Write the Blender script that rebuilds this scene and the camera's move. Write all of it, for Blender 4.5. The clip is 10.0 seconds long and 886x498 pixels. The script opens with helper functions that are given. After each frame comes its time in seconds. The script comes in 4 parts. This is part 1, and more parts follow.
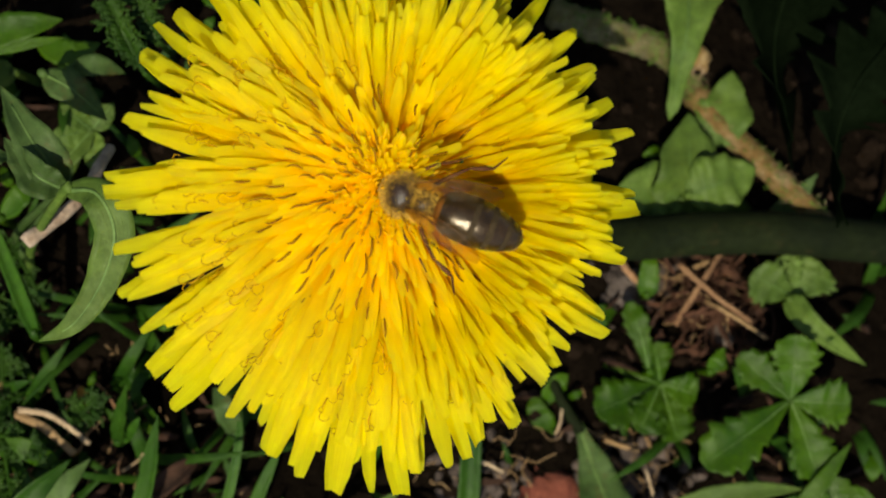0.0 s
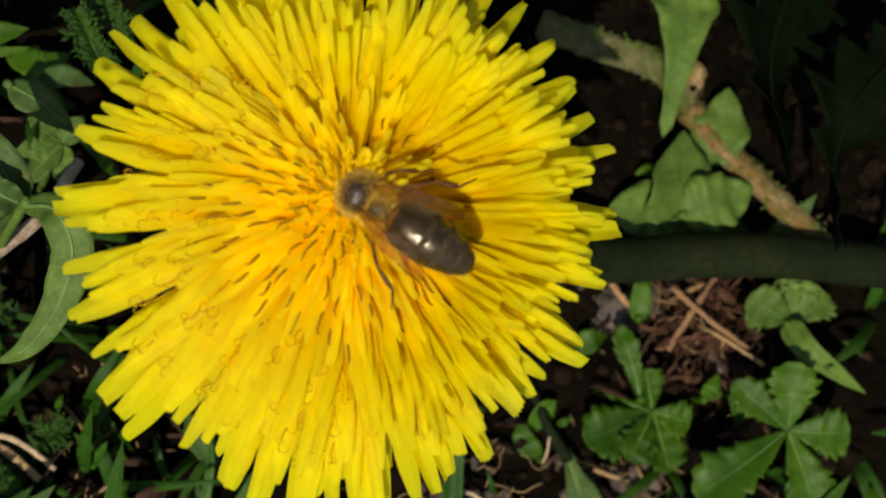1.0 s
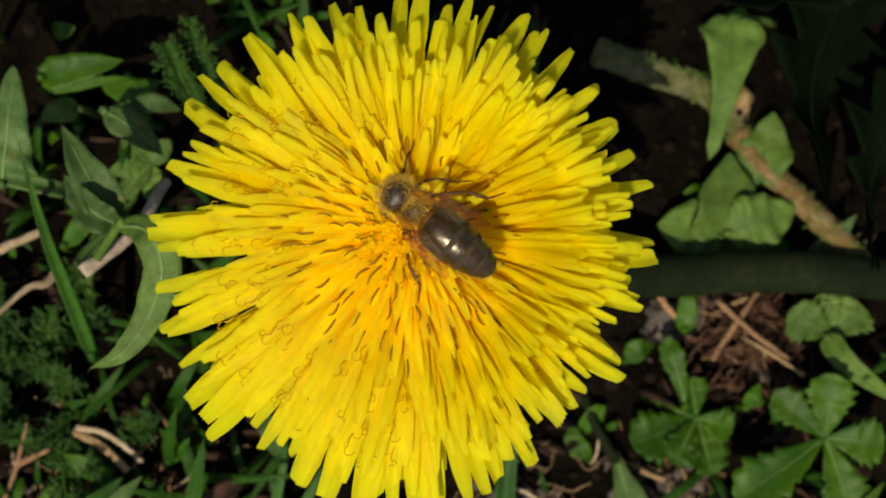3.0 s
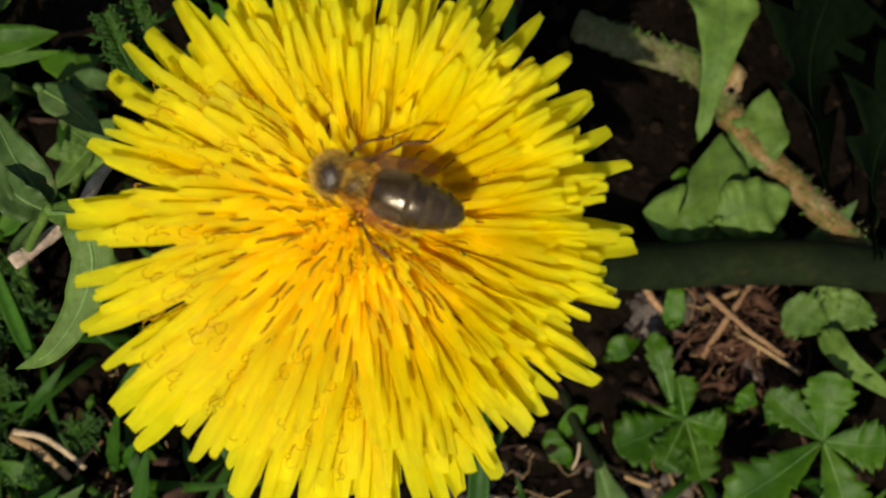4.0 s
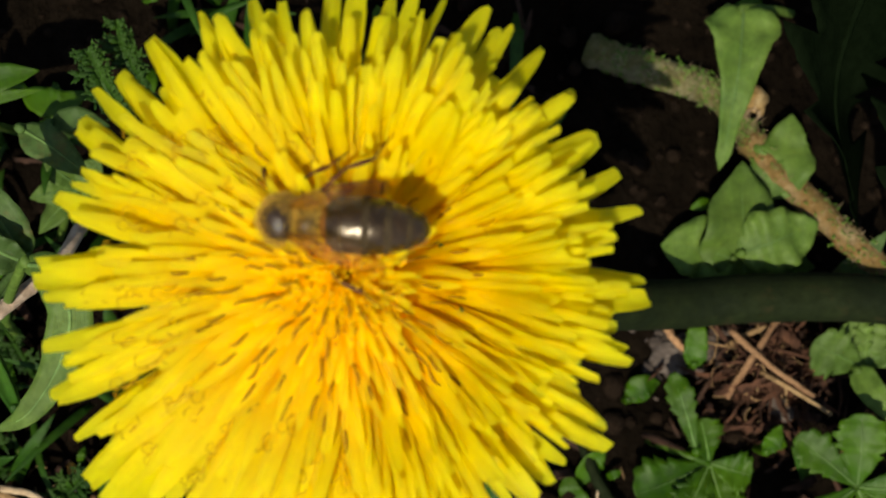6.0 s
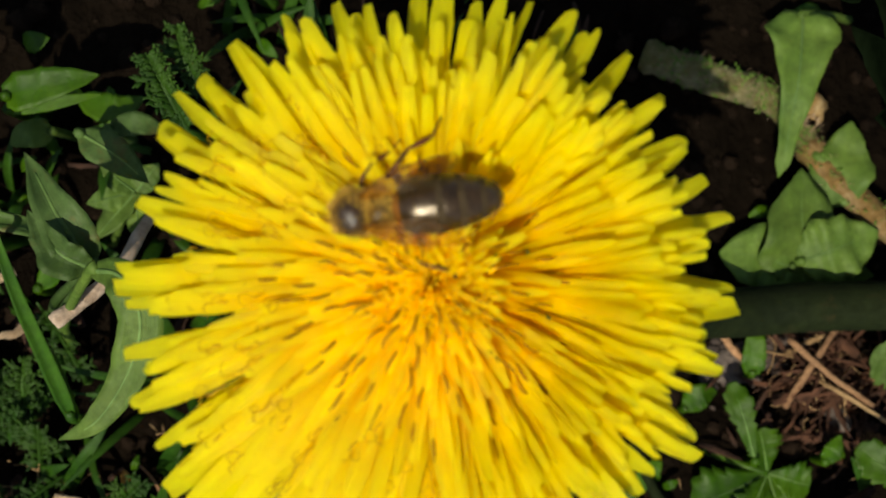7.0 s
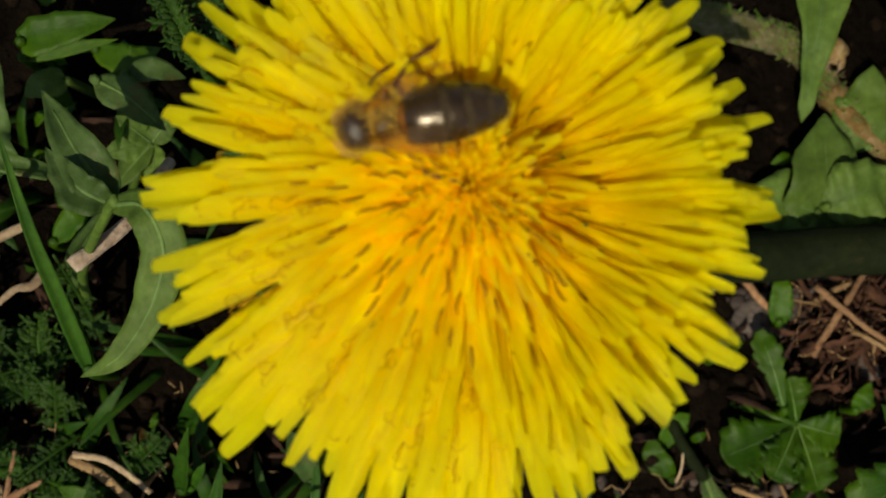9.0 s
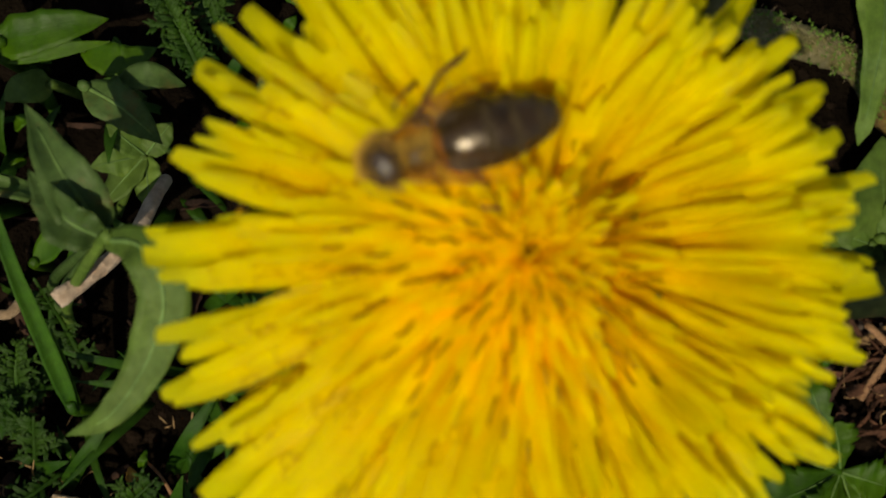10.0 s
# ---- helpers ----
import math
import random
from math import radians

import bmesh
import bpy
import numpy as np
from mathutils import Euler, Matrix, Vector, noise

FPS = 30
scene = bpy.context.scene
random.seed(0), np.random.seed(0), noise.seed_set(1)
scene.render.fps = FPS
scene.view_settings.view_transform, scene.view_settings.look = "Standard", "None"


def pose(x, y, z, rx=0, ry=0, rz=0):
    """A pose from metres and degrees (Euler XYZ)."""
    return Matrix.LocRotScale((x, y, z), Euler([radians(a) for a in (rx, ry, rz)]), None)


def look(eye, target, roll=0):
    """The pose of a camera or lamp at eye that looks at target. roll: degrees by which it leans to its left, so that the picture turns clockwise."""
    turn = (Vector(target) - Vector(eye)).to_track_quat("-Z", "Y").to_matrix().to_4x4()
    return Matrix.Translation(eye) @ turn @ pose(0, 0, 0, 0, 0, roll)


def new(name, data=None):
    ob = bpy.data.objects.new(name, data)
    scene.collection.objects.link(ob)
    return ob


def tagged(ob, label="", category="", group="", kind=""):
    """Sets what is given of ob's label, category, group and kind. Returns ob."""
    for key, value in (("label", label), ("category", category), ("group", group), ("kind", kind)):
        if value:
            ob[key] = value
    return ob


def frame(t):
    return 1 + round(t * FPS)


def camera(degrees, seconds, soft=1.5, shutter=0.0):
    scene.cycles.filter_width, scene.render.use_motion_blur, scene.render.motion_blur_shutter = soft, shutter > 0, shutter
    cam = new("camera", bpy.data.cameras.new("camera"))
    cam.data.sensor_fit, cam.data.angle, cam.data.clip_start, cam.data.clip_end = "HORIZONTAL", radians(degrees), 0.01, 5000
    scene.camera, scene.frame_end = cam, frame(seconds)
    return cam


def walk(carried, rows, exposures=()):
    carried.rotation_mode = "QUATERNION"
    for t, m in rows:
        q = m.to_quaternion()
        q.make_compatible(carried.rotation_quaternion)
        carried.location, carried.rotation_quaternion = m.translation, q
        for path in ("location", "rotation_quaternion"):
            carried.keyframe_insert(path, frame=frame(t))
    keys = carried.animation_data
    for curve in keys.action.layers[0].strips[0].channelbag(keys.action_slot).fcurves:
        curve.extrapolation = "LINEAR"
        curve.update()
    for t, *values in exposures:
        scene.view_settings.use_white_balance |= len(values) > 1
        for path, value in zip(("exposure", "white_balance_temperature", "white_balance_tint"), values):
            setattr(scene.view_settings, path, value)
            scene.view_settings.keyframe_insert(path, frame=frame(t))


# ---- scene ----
# A dandelion head over short weeds in hard sun, with a bee working across it.
# Lengths in the builders below are millimetres; mesh() turns them into metres.
cam = camera(38.0, 10.0, soft=1.7, shutter=0.15)
cam.data.dof.use_dof, cam.data.dof.focus_distance, cam.data.dof.aperture_fstop = True, 0.111, 38.0
PATH = [
    (0, -0.00132, 0.00134, 0.15756, 0.16, -3.45, -1.56),
    (0.5, 0.00095, -0.00024, 0.14990, -0.09, -2.02, -1.27),
    (1, 0.00236, 0.00165, 0.15212, 0.90, -2.89, -1.11),
    (1.5, -0.00014, 0.00020, 0.15437, 1.40, -2.18, -1.03),
    (2, 0.00115, -0.00100, 0.15856, 1.52, -1.10, -0.84),
    (2.3, -0.00197, 0.00166, 0.16496, -0.75, -1.97, -0.04),
    (2.5, 0.00000, 0.00000, 0.16500, 0.01, 0.00, 0.00),
    (3, 0.00345, 0.00457, 0.16265, 0.35, 0.24, -0.45),
    (3.2, 0.00604, 0.00611, 0.16159, 0.13, -0.27, 0.20),
    (4.3, 0.00673, 0.00408, 0.14822, -0.20, 0.23, -0.68),
    (4.5, 0.00474, 0.00595, 0.14751, -0.33, 0.19, -0.18),
    (5, 0.00955, 0.00732, 0.14603, -0.37, 0.14, -0.94),
    (5.2, 0.00953, 0.00718, 0.14553, -0.25, 1.15, -0.93),
    (6.3, 0.00817, 0.00785, 0.14259, 0.45, 1.38, -1.50),
    (6.5, 0.00620, 0.00707, 0.14200, 0.56, 1.37, -1.27),
    (7, 0.00305, 0.00779, 0.14257, 0.64, 1.42, -1.24),
    (7.5, 0.00410, 0.00708, 0.14337, 0.47, 1.14, -1.44),
    (8, 0.00476, 0.00494, 0.14377, 0.86, 1.42, -1.65),
    (8.5, 0.00394, 0.00368, 0.14155, 1.56, 1.87, -1.80),
    (9, 0.00021, -0.00046, 0.14046, 1.98, 1.29, -2.16),
    (9.2, -0.00153, -0.00132, 0.14016, 2.29, 0.79, -1.75),
    (9.5, -0.00400, 0.00086, 0.13692, 0.66, 0.78, -1.16),
    (9.8, -0.00513, 0.00248, 0.13162, 1.05, 0.17, -0.50),
    (10, -0.00455, 0.00676, 0.12870, 0.06, 0.00, -0.88),
]
walk(cam, [(t, pose(x, y, z, rx, ry, rz)) for t, x, y, z, rx, ry, rz in PATH], [(0.0, 0.17, 7300, 6), (2.5, 0.12, 7100, 6), (4.5, 0.28, 7100, 6), (6.5, 0.32, 7100, 6), (8.0, 0.07, 7400, 6), (9.0, -0.13, 7500, 6), (10.0, -0.17, 7800, 6)])

# ---- light ----
SUN_WAY = Vector((0.20, 0.43, -1.0)).normalized()
world = bpy.data.worlds.new("sky")
scene.world = world
world.use_nodes = True
sky = world.node_tree.nodes.new("ShaderNodeTexSky")
sky.sky_type, sky.sun_disc = "NISHITA", False
sky.sun_elevation = math.asin(-SUN_WAY.z)
sky.sun_rotation = math.atan2(-SUN_WAY.x, -SUN_WAY.y)
back = world.node_tree.nodes["Background"]
back.inputs["Strength"].default_value = 0.11
world.node_tree.links.new(sky.outputs["Color"], back.inputs["Color"])
sun = new("sun", bpy.data.lights.new("sun", "SUN"))
sun.data.energy, sun.data.angle, sun.data.color = 5.0, radians(0.53), (1.0, 0.95, 0.86)
sun.matrix_world = look(-SUN_WAY * 3, (0, 0, 0))


# ---- materials ----
def nodes_of(name):
    m = bpy.data.materials.new(name)
    m.use_nodes = True
    return m, m.node_tree.nodes, m.node_tree.links, m.node_tree.nodes["Principled BSDF"]


def ramp(ns, ls, source, stops):
    r = ns.new("ShaderNodeValToRGB")
    while len(r.color_ramp.elements) < len(stops):
        r.color_ramp.elements.new(0.5)
    for e, (p, c) in zip(r.color_ramp.elements, stops):
        e.position, e.color = p, (*c, 1)
    ls.new(source, r.inputs["Fac"])
    return r.outputs["Color"]


def noise_of(ns, ls, coord, scale, detail=4, rough=0.6, stretch=None):
    if stretch:
        mp = ns.new("ShaderNodeMapping")
        mp.inputs["Scale"].default_value = stretch
        ls.new(coord, mp.inputs["Vector"])
        coord = mp.outputs["Vector"]
    n = ns.new("ShaderNodeTexNoise")
    n.inputs["Scale"].default_value, n.inputs["Detail"].default_value, n.inputs["Roughness"].default_value = scale, detail, rough
    ls.new(coord, n.inputs["Vector"])
    return n.outputs["Fac"]


def bump_of(ns, ls, height, bsdf, strength, distance):
    b = ns.new("ShaderNodeBump")
    b.inputs["Strength"].default_value, b.inputs["Distance"].default_value = strength, distance
    ls.new(height, b.inputs["Height"])
    ls.new(b.outputs["Normal"], bsdf.inputs["Normal"])
    return b.outputs["Normal"]


def mixed(ns, ls, a, b, fac, how="MIX"):
    m = ns.new("ShaderNodeMix")
    m.data_type, m.blend_type = "RGBA", how
    for value, socket in ((fac, m.inputs[0]), (a, m.inputs[6]), (b, m.inputs[7])):
        if isinstance(value, (int, float)):
            socket.default_value = value
        elif isinstance(value, tuple):
            socket.default_value = (*value, 1)
        else:
            ls.new(value, socket)
    return m.outputs[2]


def varied(ns, ls, color, low=0.75, high=1.2):
    """The colour, lighter or darker from object to object."""
    info = ns.new("ShaderNodeObjectInfo")
    r = ns.new("ShaderNodeMapRange")
    r.inputs["To Min"].default_value, r.inputs["To Max"].default_value = low, high
    ls.new(info.outputs["Random"], r.inputs["Value"])
    hsv = ns.new("ShaderNodeHueSaturation")
    ls.new(r.outputs["Result"], hsv.inputs["Value"])
    ls.new(color, hsv.inputs["Color"])
    return hsv.outputs["Color"]


def thin(ns, ls, bsdf, color, amount, normal=None):
    """Lets light through a thin sheet."""
    tr, mix = ns.new("ShaderNodeBsdfTranslucent"), ns.new("ShaderNodeMixShader")
    ls.new(color, tr.inputs["Color"])
    mix.inputs["Fac"].default_value = amount
    ls.new(bsdf.outputs["BSDF"], mix.inputs[1])
    ls.new(tr.outputs["BSDF"], mix.inputs[2])
    ls.new(mix.outputs["Shader"], ns["Material Output"].inputs["Surface"])


def leaf_material(name, dark, light, rough=0.5, through_light=0.22, spots=None, fine=900.0, gloss=0.16):
    m, ns, ls, b = nodes_of(name)
    pos = ns.new("ShaderNodeTexCoord").outputs["Object"]
    uv = ns.new("ShaderNodeTexCoord").outputs["UV"]
    big = noise_of(ns, ls, pos, 180, 5)
    small = noise_of(ns, ls, pos, fine, 6, 0.7)
    col = ramp(ns, ls, big, [(0.3, dark), (0.7, light)])
    col = mixed(ns, ls, col, ramp(ns, ls, small, [(0.35, (0.55, 0.55, 0.55)), (0.65, (1.25, 1.25, 1.25))]), 0.55, "MULTIPLY")
    if spots:
        col = mixed(ns, ls, col, spots, ramp(ns, ls, noise_of(ns, ls, pos, 320, 3), [(0.6, (0, 0, 0)), (0.72, (0.8, 0.8, 0.8))]))
    ribs = noise_of(ns, ls, uv, 3.0, 2, 0.5, (14, 1.2, 1))
    col = mixed(ns, ls, col, ramp(ns, ls, ribs, [(0.4, (0.88, 0.88, 0.88)), (0.6, (1.1, 1.1, 1.08))]), 0.35, "MULTIPLY")
    col = varied(ns, ls, col)
    ls.new(col, b.inputs["Base Color"])
    ls.new(ramp(ns, ls, small, [(0.3, (rough + 0.15,) * 3), (0.7, (rough - 0.1,) * 3)]), b.inputs["Roughness"])
    b.inputs["Specular IOR Level"].default_value = gloss
    both = ns.new("ShaderNodeMath")
    both.operation = "MULTIPLY_ADD"
    both.inputs[1].default_value = 0.35
    ls.new(ribs, both.inputs[0])
    ls.new(small, both.inputs[2])
    bump_of(ns, ls, both.outputs["Value"], b, 0.5, 0.00025)
    thin(ns, ls, b, mixed(ns, ls, col, (1.0, 1.2, 0.35), 1.0, "MULTIPLY"), through_light)
    return m


def petal_material():
    m, ns, ls, b = nodes_of("petal_yellow")
    uv = ns.new("ShaderNodeTexCoord").outputs["UV"]
    pos = ns.new("ShaderNodeTexCoord").outputs["Object"]
    # deeper orange pigment in the young florets of the middle
    flat, far = ns.new("ShaderNodeVectorMath"), ns.new("ShaderNodeVectorMath")
    flat.operation, far.operation = "MULTIPLY", "LENGTH"
    flat.inputs[1].default_value = (45, 45, 0)
    ls.new(pos, flat.inputs[0])
    ls.new(flat.outputs["Vector"], far.inputs[0])
    col = ramp(ns, ls, far.outputs["Value"], [(0.05, (0.93, 0.56, 0.0)), (0.38, (0.93, 0.68, 0.001)), (0.62, (0.92, 0.765, 0.002)), (0.9, (0.92, 0.82, 0.008))])
    along = ns.new("ShaderNodeSeparateXYZ")
    ls.new(uv, along.inputs["Vector"])
    col = mixed(ns, ls, col, (0.93, 0.87, 0.025), ramp(ns, ls, along.outputs["Y"], [(0.5, (0, 0, 0)), (0.95, (0.85, 0.85, 0.85))]))
    streak = noise_of(ns, ls, uv, 2.0, 4, 0.6, (11, 0.8, 1))
    col = mixed(ns, ls, col, ramp(ns, ls, streak, [(0.3, (0.88, 0.84, 0.7)), (0.7, (1.05, 1.05, 1.0))]), 0.7, "MULTIPLY")
    cloud = noise_of(ns, ls, pos, 350, 3)
    col = mixed(ns, ls, col, ramp(ns, ls, cloud, [(0.3, (0.93, 0.88, 0.8)), (0.7, (1.03, 1.03, 1.0))]), 0.8, "MULTIPLY")
    island = ns.new("ShaderNodeNewGeometry").outputs["Random Per Island"]
    col = mixed(ns, ls, col, ramp(ns, ls, island, [(0.0, (0.90, 0.87, 0.8)), (0.5, (1.0, 0.99, 1.0)), (1.0, (1.04, 1.06, 1.0))]), 1.0, "MULTIPLY")
    ls.new(col, b.inputs["Base Color"])
    b.inputs["Roughness"].default_value = 0.42
    b.inputs["Specular IOR Level"].default_value = 0.22
    # light spreads through the moist tissue
    b.subsurface_method = "BURLEY"
    b.inputs["Subsurface Weight"].default_value, b.inputs["Subsurface Scale"].default_value = 0.6, 0.002
    b.inputs["Subsurface Radius"].default_value = (1.0, 0.6, 0.05)
    bump_of(ns, ls, streak, b, 0.55, 0.0003)
    thin(ns, ls, b, mixed(ns, ls, col, (1.04, 0.96, 0.15), 1.0, "MULTIPLY"), 0.62)
    return m


def rough_material(name, stops, scale, rough=0.85, bump=0.8, distance=0.0006, spec=0.2):
    m, ns, ls, b = nodes_of(name)
    pos = ns.new("ShaderNodeTexCoord").outputs["Object"]
    big, small = noise_of(ns, ls, pos, scale, 8, 0.65), noise_of(ns, ls, pos, scale * 6, 5, 0.7)
    col = mixed(ns, ls, ramp(ns, ls, big, stops), ramp(ns, ls, small, [(0.3, (0.5, 0.5, 0.5)), (0.7, (1.3, 1.3, 1.3))]), 0.7, "MULTIPLY")
    col = varied(ns, ls, col, 0.75, 1.2)
    ls.new(col, b.inputs["Base Color"])
    b.inputs["Roughness"].default_value, b.inputs["Specular IOR Level"].default_value = rough, spec
    bump_of(ns, ls, small, b, bump, distance)
    return m


def plain_material(name, color, rough, spec=0.5, noise_scale=1500, spread=0.35, bump=0.3):
    m, ns, ls, b = nodes_of(name)
    pos = ns.new("ShaderNodeTexCoord").outputs["Object"]
    n = noise_of(ns, ls, pos, noise_scale, 5)
    lo, hi = tuple(c * (1 - spread) for c in color), tuple(min(1, c * (1 + spread)) for c in color)
    ls.new(ramp(ns, ls, n, [(0.3, lo), (0.7, hi)]), b.inputs["Base Color"])
    b.inputs["Roughness"].default_value, b.inputs["Specular IOR Level"].default_value = rough, spec
    bump_of(ns, ls, n, b, bump, 0.0001)
    return m


def wing_material():
    """Clear membrane: mostly see-through, with a thin glossy film."""
    m, ns, ls, b = nodes_of("wing_membrane")
    uv = ns.new("ShaderNodeTexCoord").outputs["UV"]
    n = noise_of(ns, ls, uv, 5, 3)
    ls.new(ramp(ns, ls, n, [(0.3, (0.018, 0.010, 0.004)), (0.7, (0.045, 0.026, 0.010))]), b.inputs["Base Color"])
    b.inputs["Roughness"].default_value = 0.24
    b.inputs["Specular IOR Level"].default_value = 0.8
    bump_of(ns, ls, n, b, 0.9, 0.0005)
    clear, mix = ns.new("ShaderNodeBsdfTransparent"), ns.new("ShaderNodeMixShader")
    clear.inputs["Color"].default_value = (0.97, 0.89, 0.68, 1)
    mix.inputs["Fac"].default_value = 0.09
    ls.new(clear.outputs["BSDF"], mix.inputs[1])
    ls.new(b.outputs["BSDF"], mix.inputs[2])
    ls.new(mix.outputs["Shader"], ns["Material Output"].inputs["Surface"])
    return m


PETAL = petal_material()
TUBES = plain_material("floret_tubes", (0.84, 0.66, 0.06), 0.7, 0.1, 900, 0.12)
ANTHER = plain_material("anther_amber", (0.22, 0.10, 0.002), 0.6, 0.1, 900, 0.3)
STIGMA = plain_material("stigma_yellow", (0.44, 0.24, 0.003), 0.6, 0.1, 900, 0.2)
BUD = plain_material("bud_orange", (0.70, 0.40, 0.003), 0.55, 0.3, 700, 0.2)
BRACT = leaf_material("bract_green", (0.04, 0.08, 0.014), (0.07, 0.13, 0.025))
# near black: the shade along the stalk is put into its colour
STALK_SHADE = leaf_material("stalk_painted_shade", (0.003, 0.006, 0.0012), (0.009, 0.014, 0.003), 0.8, 0.01, (0.018, 0.016, 0.005), gloss=0.1)
# shade that nothing here casts is put into this near-black leaf colour
LEAF_SHADE = leaf_material("dandelion_painted_shade", (0.002, 0.004, 0.0015), (0.004, 0.007, 0.003), 0.95, 0.01, gloss=0.0)
DULL = leaf_material("dull_green", (0.034, 0.070, 0.014), (0.072, 0.124, 0.034), 0.5, 0.14, (0.08, 0.07, 0.02))
GREY = leaf_material("grey_green", (0.040, 0.080, 0.012), (0.086, 0.140, 0.024), 0.5, 0.14)
FRESH = leaf_material("fresh_green", (0.014, 0.052, 0.001), (0.046, 0.104, 0.002), 0.4, 0.24, gloss=0.2)
GRASS = leaf_material("grass_green", (0.012, 0.048, 0.004), (0.036, 0.096, 0.008), 0.38, 0.2)
FEATHER = leaf_material("yarrow_green", (0.006, 0.026, 0.002), (0.026, 0.066, 0.005), 0.5, 0.12)
STRAW = rough_material("straw", [(0.3, (0.14, 0.075, 0.03)), (0.7, (0.38, 0.25, 0.12))], 220)
PALE = rough_material("pale_stalk", [(0.3, (0.17, 0.105, 0.055)), (0.7, (0.50, 0.38, 0.24))], 220)
BLEACHED = rough_material("bleached_stalk", [(0.3, (0.30, 0.20, 0.13)), (0.7, (0.66, 0.54, 0.42))], 200)
TWIG = rough_material("dead_twig", [(0.3, (0.16, 0.08, 0.04)), (0.7, (0.32, 0.18, 0.09))], 240)
BARK = rough_material("mossy_bark", [(0.3, (0.07, 0.11, 0.02)), (0.5, (0.17, 0.15, 0.05)), (0.72, (0.34, 0.31, 0.18))], 260, 0.9, 1.0, 0.0012)
# soil and clods near black: shade between the weeds is put into their colour
SOIL_SHADE = rough_material("soil", [(0.3, (0.002, 0.0015, 0.001)), (0.7, (0.010, 0.007, 0.0045))], 120, 1.0, 1.0, 0.002, 0.01)
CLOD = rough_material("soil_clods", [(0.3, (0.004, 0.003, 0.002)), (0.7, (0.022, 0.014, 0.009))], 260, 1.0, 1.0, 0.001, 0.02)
LITTER = rough_material("leaf_litter", [(0.3, (0.012, 0.006, 0.003)), (0.7, (0.06, 0.028, 0.016))], 200)
HUSK = rough_material("orange_husk", [(0.3, (0.30, 0.14, 0.02)), (0.7, (0.55, 0.30, 0.06))], 300)
GRIT = rough_material("dull_grit", [(0.3, (0.018, 0.014, 0.011)), (0.7, (0.12, 0.09, 0.075))], 260)
FIBRE = rough_material("brown_fibre", [(0.3, (0.014, 0.006, 0.003)), (0.7, (0.13, 0.055, 0.028))], 260)
BRICK = rough_material("red_stone", [(0.3, (0.12, 0.03, 0.018)), (0.7, (0.28, 0.085, 0.05))], 260, 0.85, 0.9, 0.0008)
VEIN = leaf_material("pale_vein", (0.06, 0.12, 0.03), (0.11, 0.18, 0.05), 0.5, 0.1)
RUST = rough_material("bare_orange_bark", [(0.3, (0.06, 0.07, 0.016)), (0.5, (0.17, 0.10, 0.03)), (0.7, (0.28, 0.21, 0.11))], 260, 0.8, 0.8, 0.0008)
MOSS = leaf_material("moss_green", (0.04, 0.11, 0.01), (0.13, 0.23, 0.035), 0.7, 0.1)
PEBBLE = rough_material("pebble_grey", [(0.3, (0.06, 0.046, 0.038)), (0.7, (0.15, 0.12, 0.10))], 300)
CHITIN = plain_material("bee_shell", (0.020, 0.010, 0.003), 0.29, 0.5, 900, 0.5, 0.9)
SHELL = CHITIN.node_tree.nodes["Principled BSDF"]
SHELL.inputs["Coat Weight"].default_value, SHELL.inputs["Coat Roughness"].default_value = 0.2, 0.2
SHELL.inputs["Specular Tint"].default_value = (1.0, 0.84, 0.62, 1)
CHITIN.node_tree.links.new(SHELL.inputs["Normal"].links[0].from_socket, SHELL.inputs["Coat Normal"])
BAND = plain_material("bee_band", (0.032, 0.021, 0.009), 0.75, 0.15, 2500, 0.4, 0.8)
AMBER = plain_material("bee_amber", (0.16, 0.06, 0.010), 0.45, 0.2, 1200, 0.4, 0.6)
FUR = plain_material("bee_fur", (0.56, 0.35, 0.06), 0.8, 0.2, 3000, 0.4)
FURTOP = plain_material("bee_fur_top", (0.34, 0.19, 0.035), 0.75, 0.2, 3000, 0.5)
FURDARK = plain_material("bee_fur_dark", (0.020, 0.010, 0.004), 0.4, 0.35, 2500, 0.5, 0.8)
LEG = plain_material("bee_leg", (0.075, 0.026, 0.006), 0.55, 0.15, 1500, 0.4)
EYE = plain_material("bee_eye", (0.006, 0.005, 0.005), 0.2, 0.6, 4000, 0.3)
POLLEN = plain_material("pollen", (0.75, 0.50, 0.03), 0.8, 0.1, 3000, 0.2)
WING = wing_material()


# ---- builders ----
def mesh(name, verts, faces, mat, parent=None, label="", uvs=None, origin=(0, 0, 0), smooth=True):
    """One mesh object from millimetres. Its vertices are in its parent's space, or relative to origin where it has none."""
    me = bpy.data.meshes.new(name)
    me.from_pydata([((x - origin[0]) * 1e-3, (y - origin[1]) * 1e-3, (z - origin[2]) * 1e-3) for x, y, z in verts], [], faces)
    if uvs is not None:
        layer = me.uv_layers.new(name="UVMap")
        index = np.zeros(len(me.loops), dtype=np.int32)
        me.loops.foreach_get("vertex_index", index)
        layer.data.foreach_set("uv", np.asarray(uvs, dtype=np.float32)[index].ravel())
    me.polygons.foreach_set("use_smooth", [smooth] * len(me.polygons))
    me.materials.append(mat)
    me.update()
    ob = new(name, me)
    if parent is None:
        ob.location = [c * 1e-3 for c in origin]
    else:
        ob.parent = parent
    if label:
        ob["label"] = label
    return ob


def base_of(name, at, label, category, group="", kind=""):
    ob = new(name)
    ob.location = [c * 1e-3 for c in at]
    ob.empty_display_size = 0.005
    return tagged(ob, label, category, group, kind)


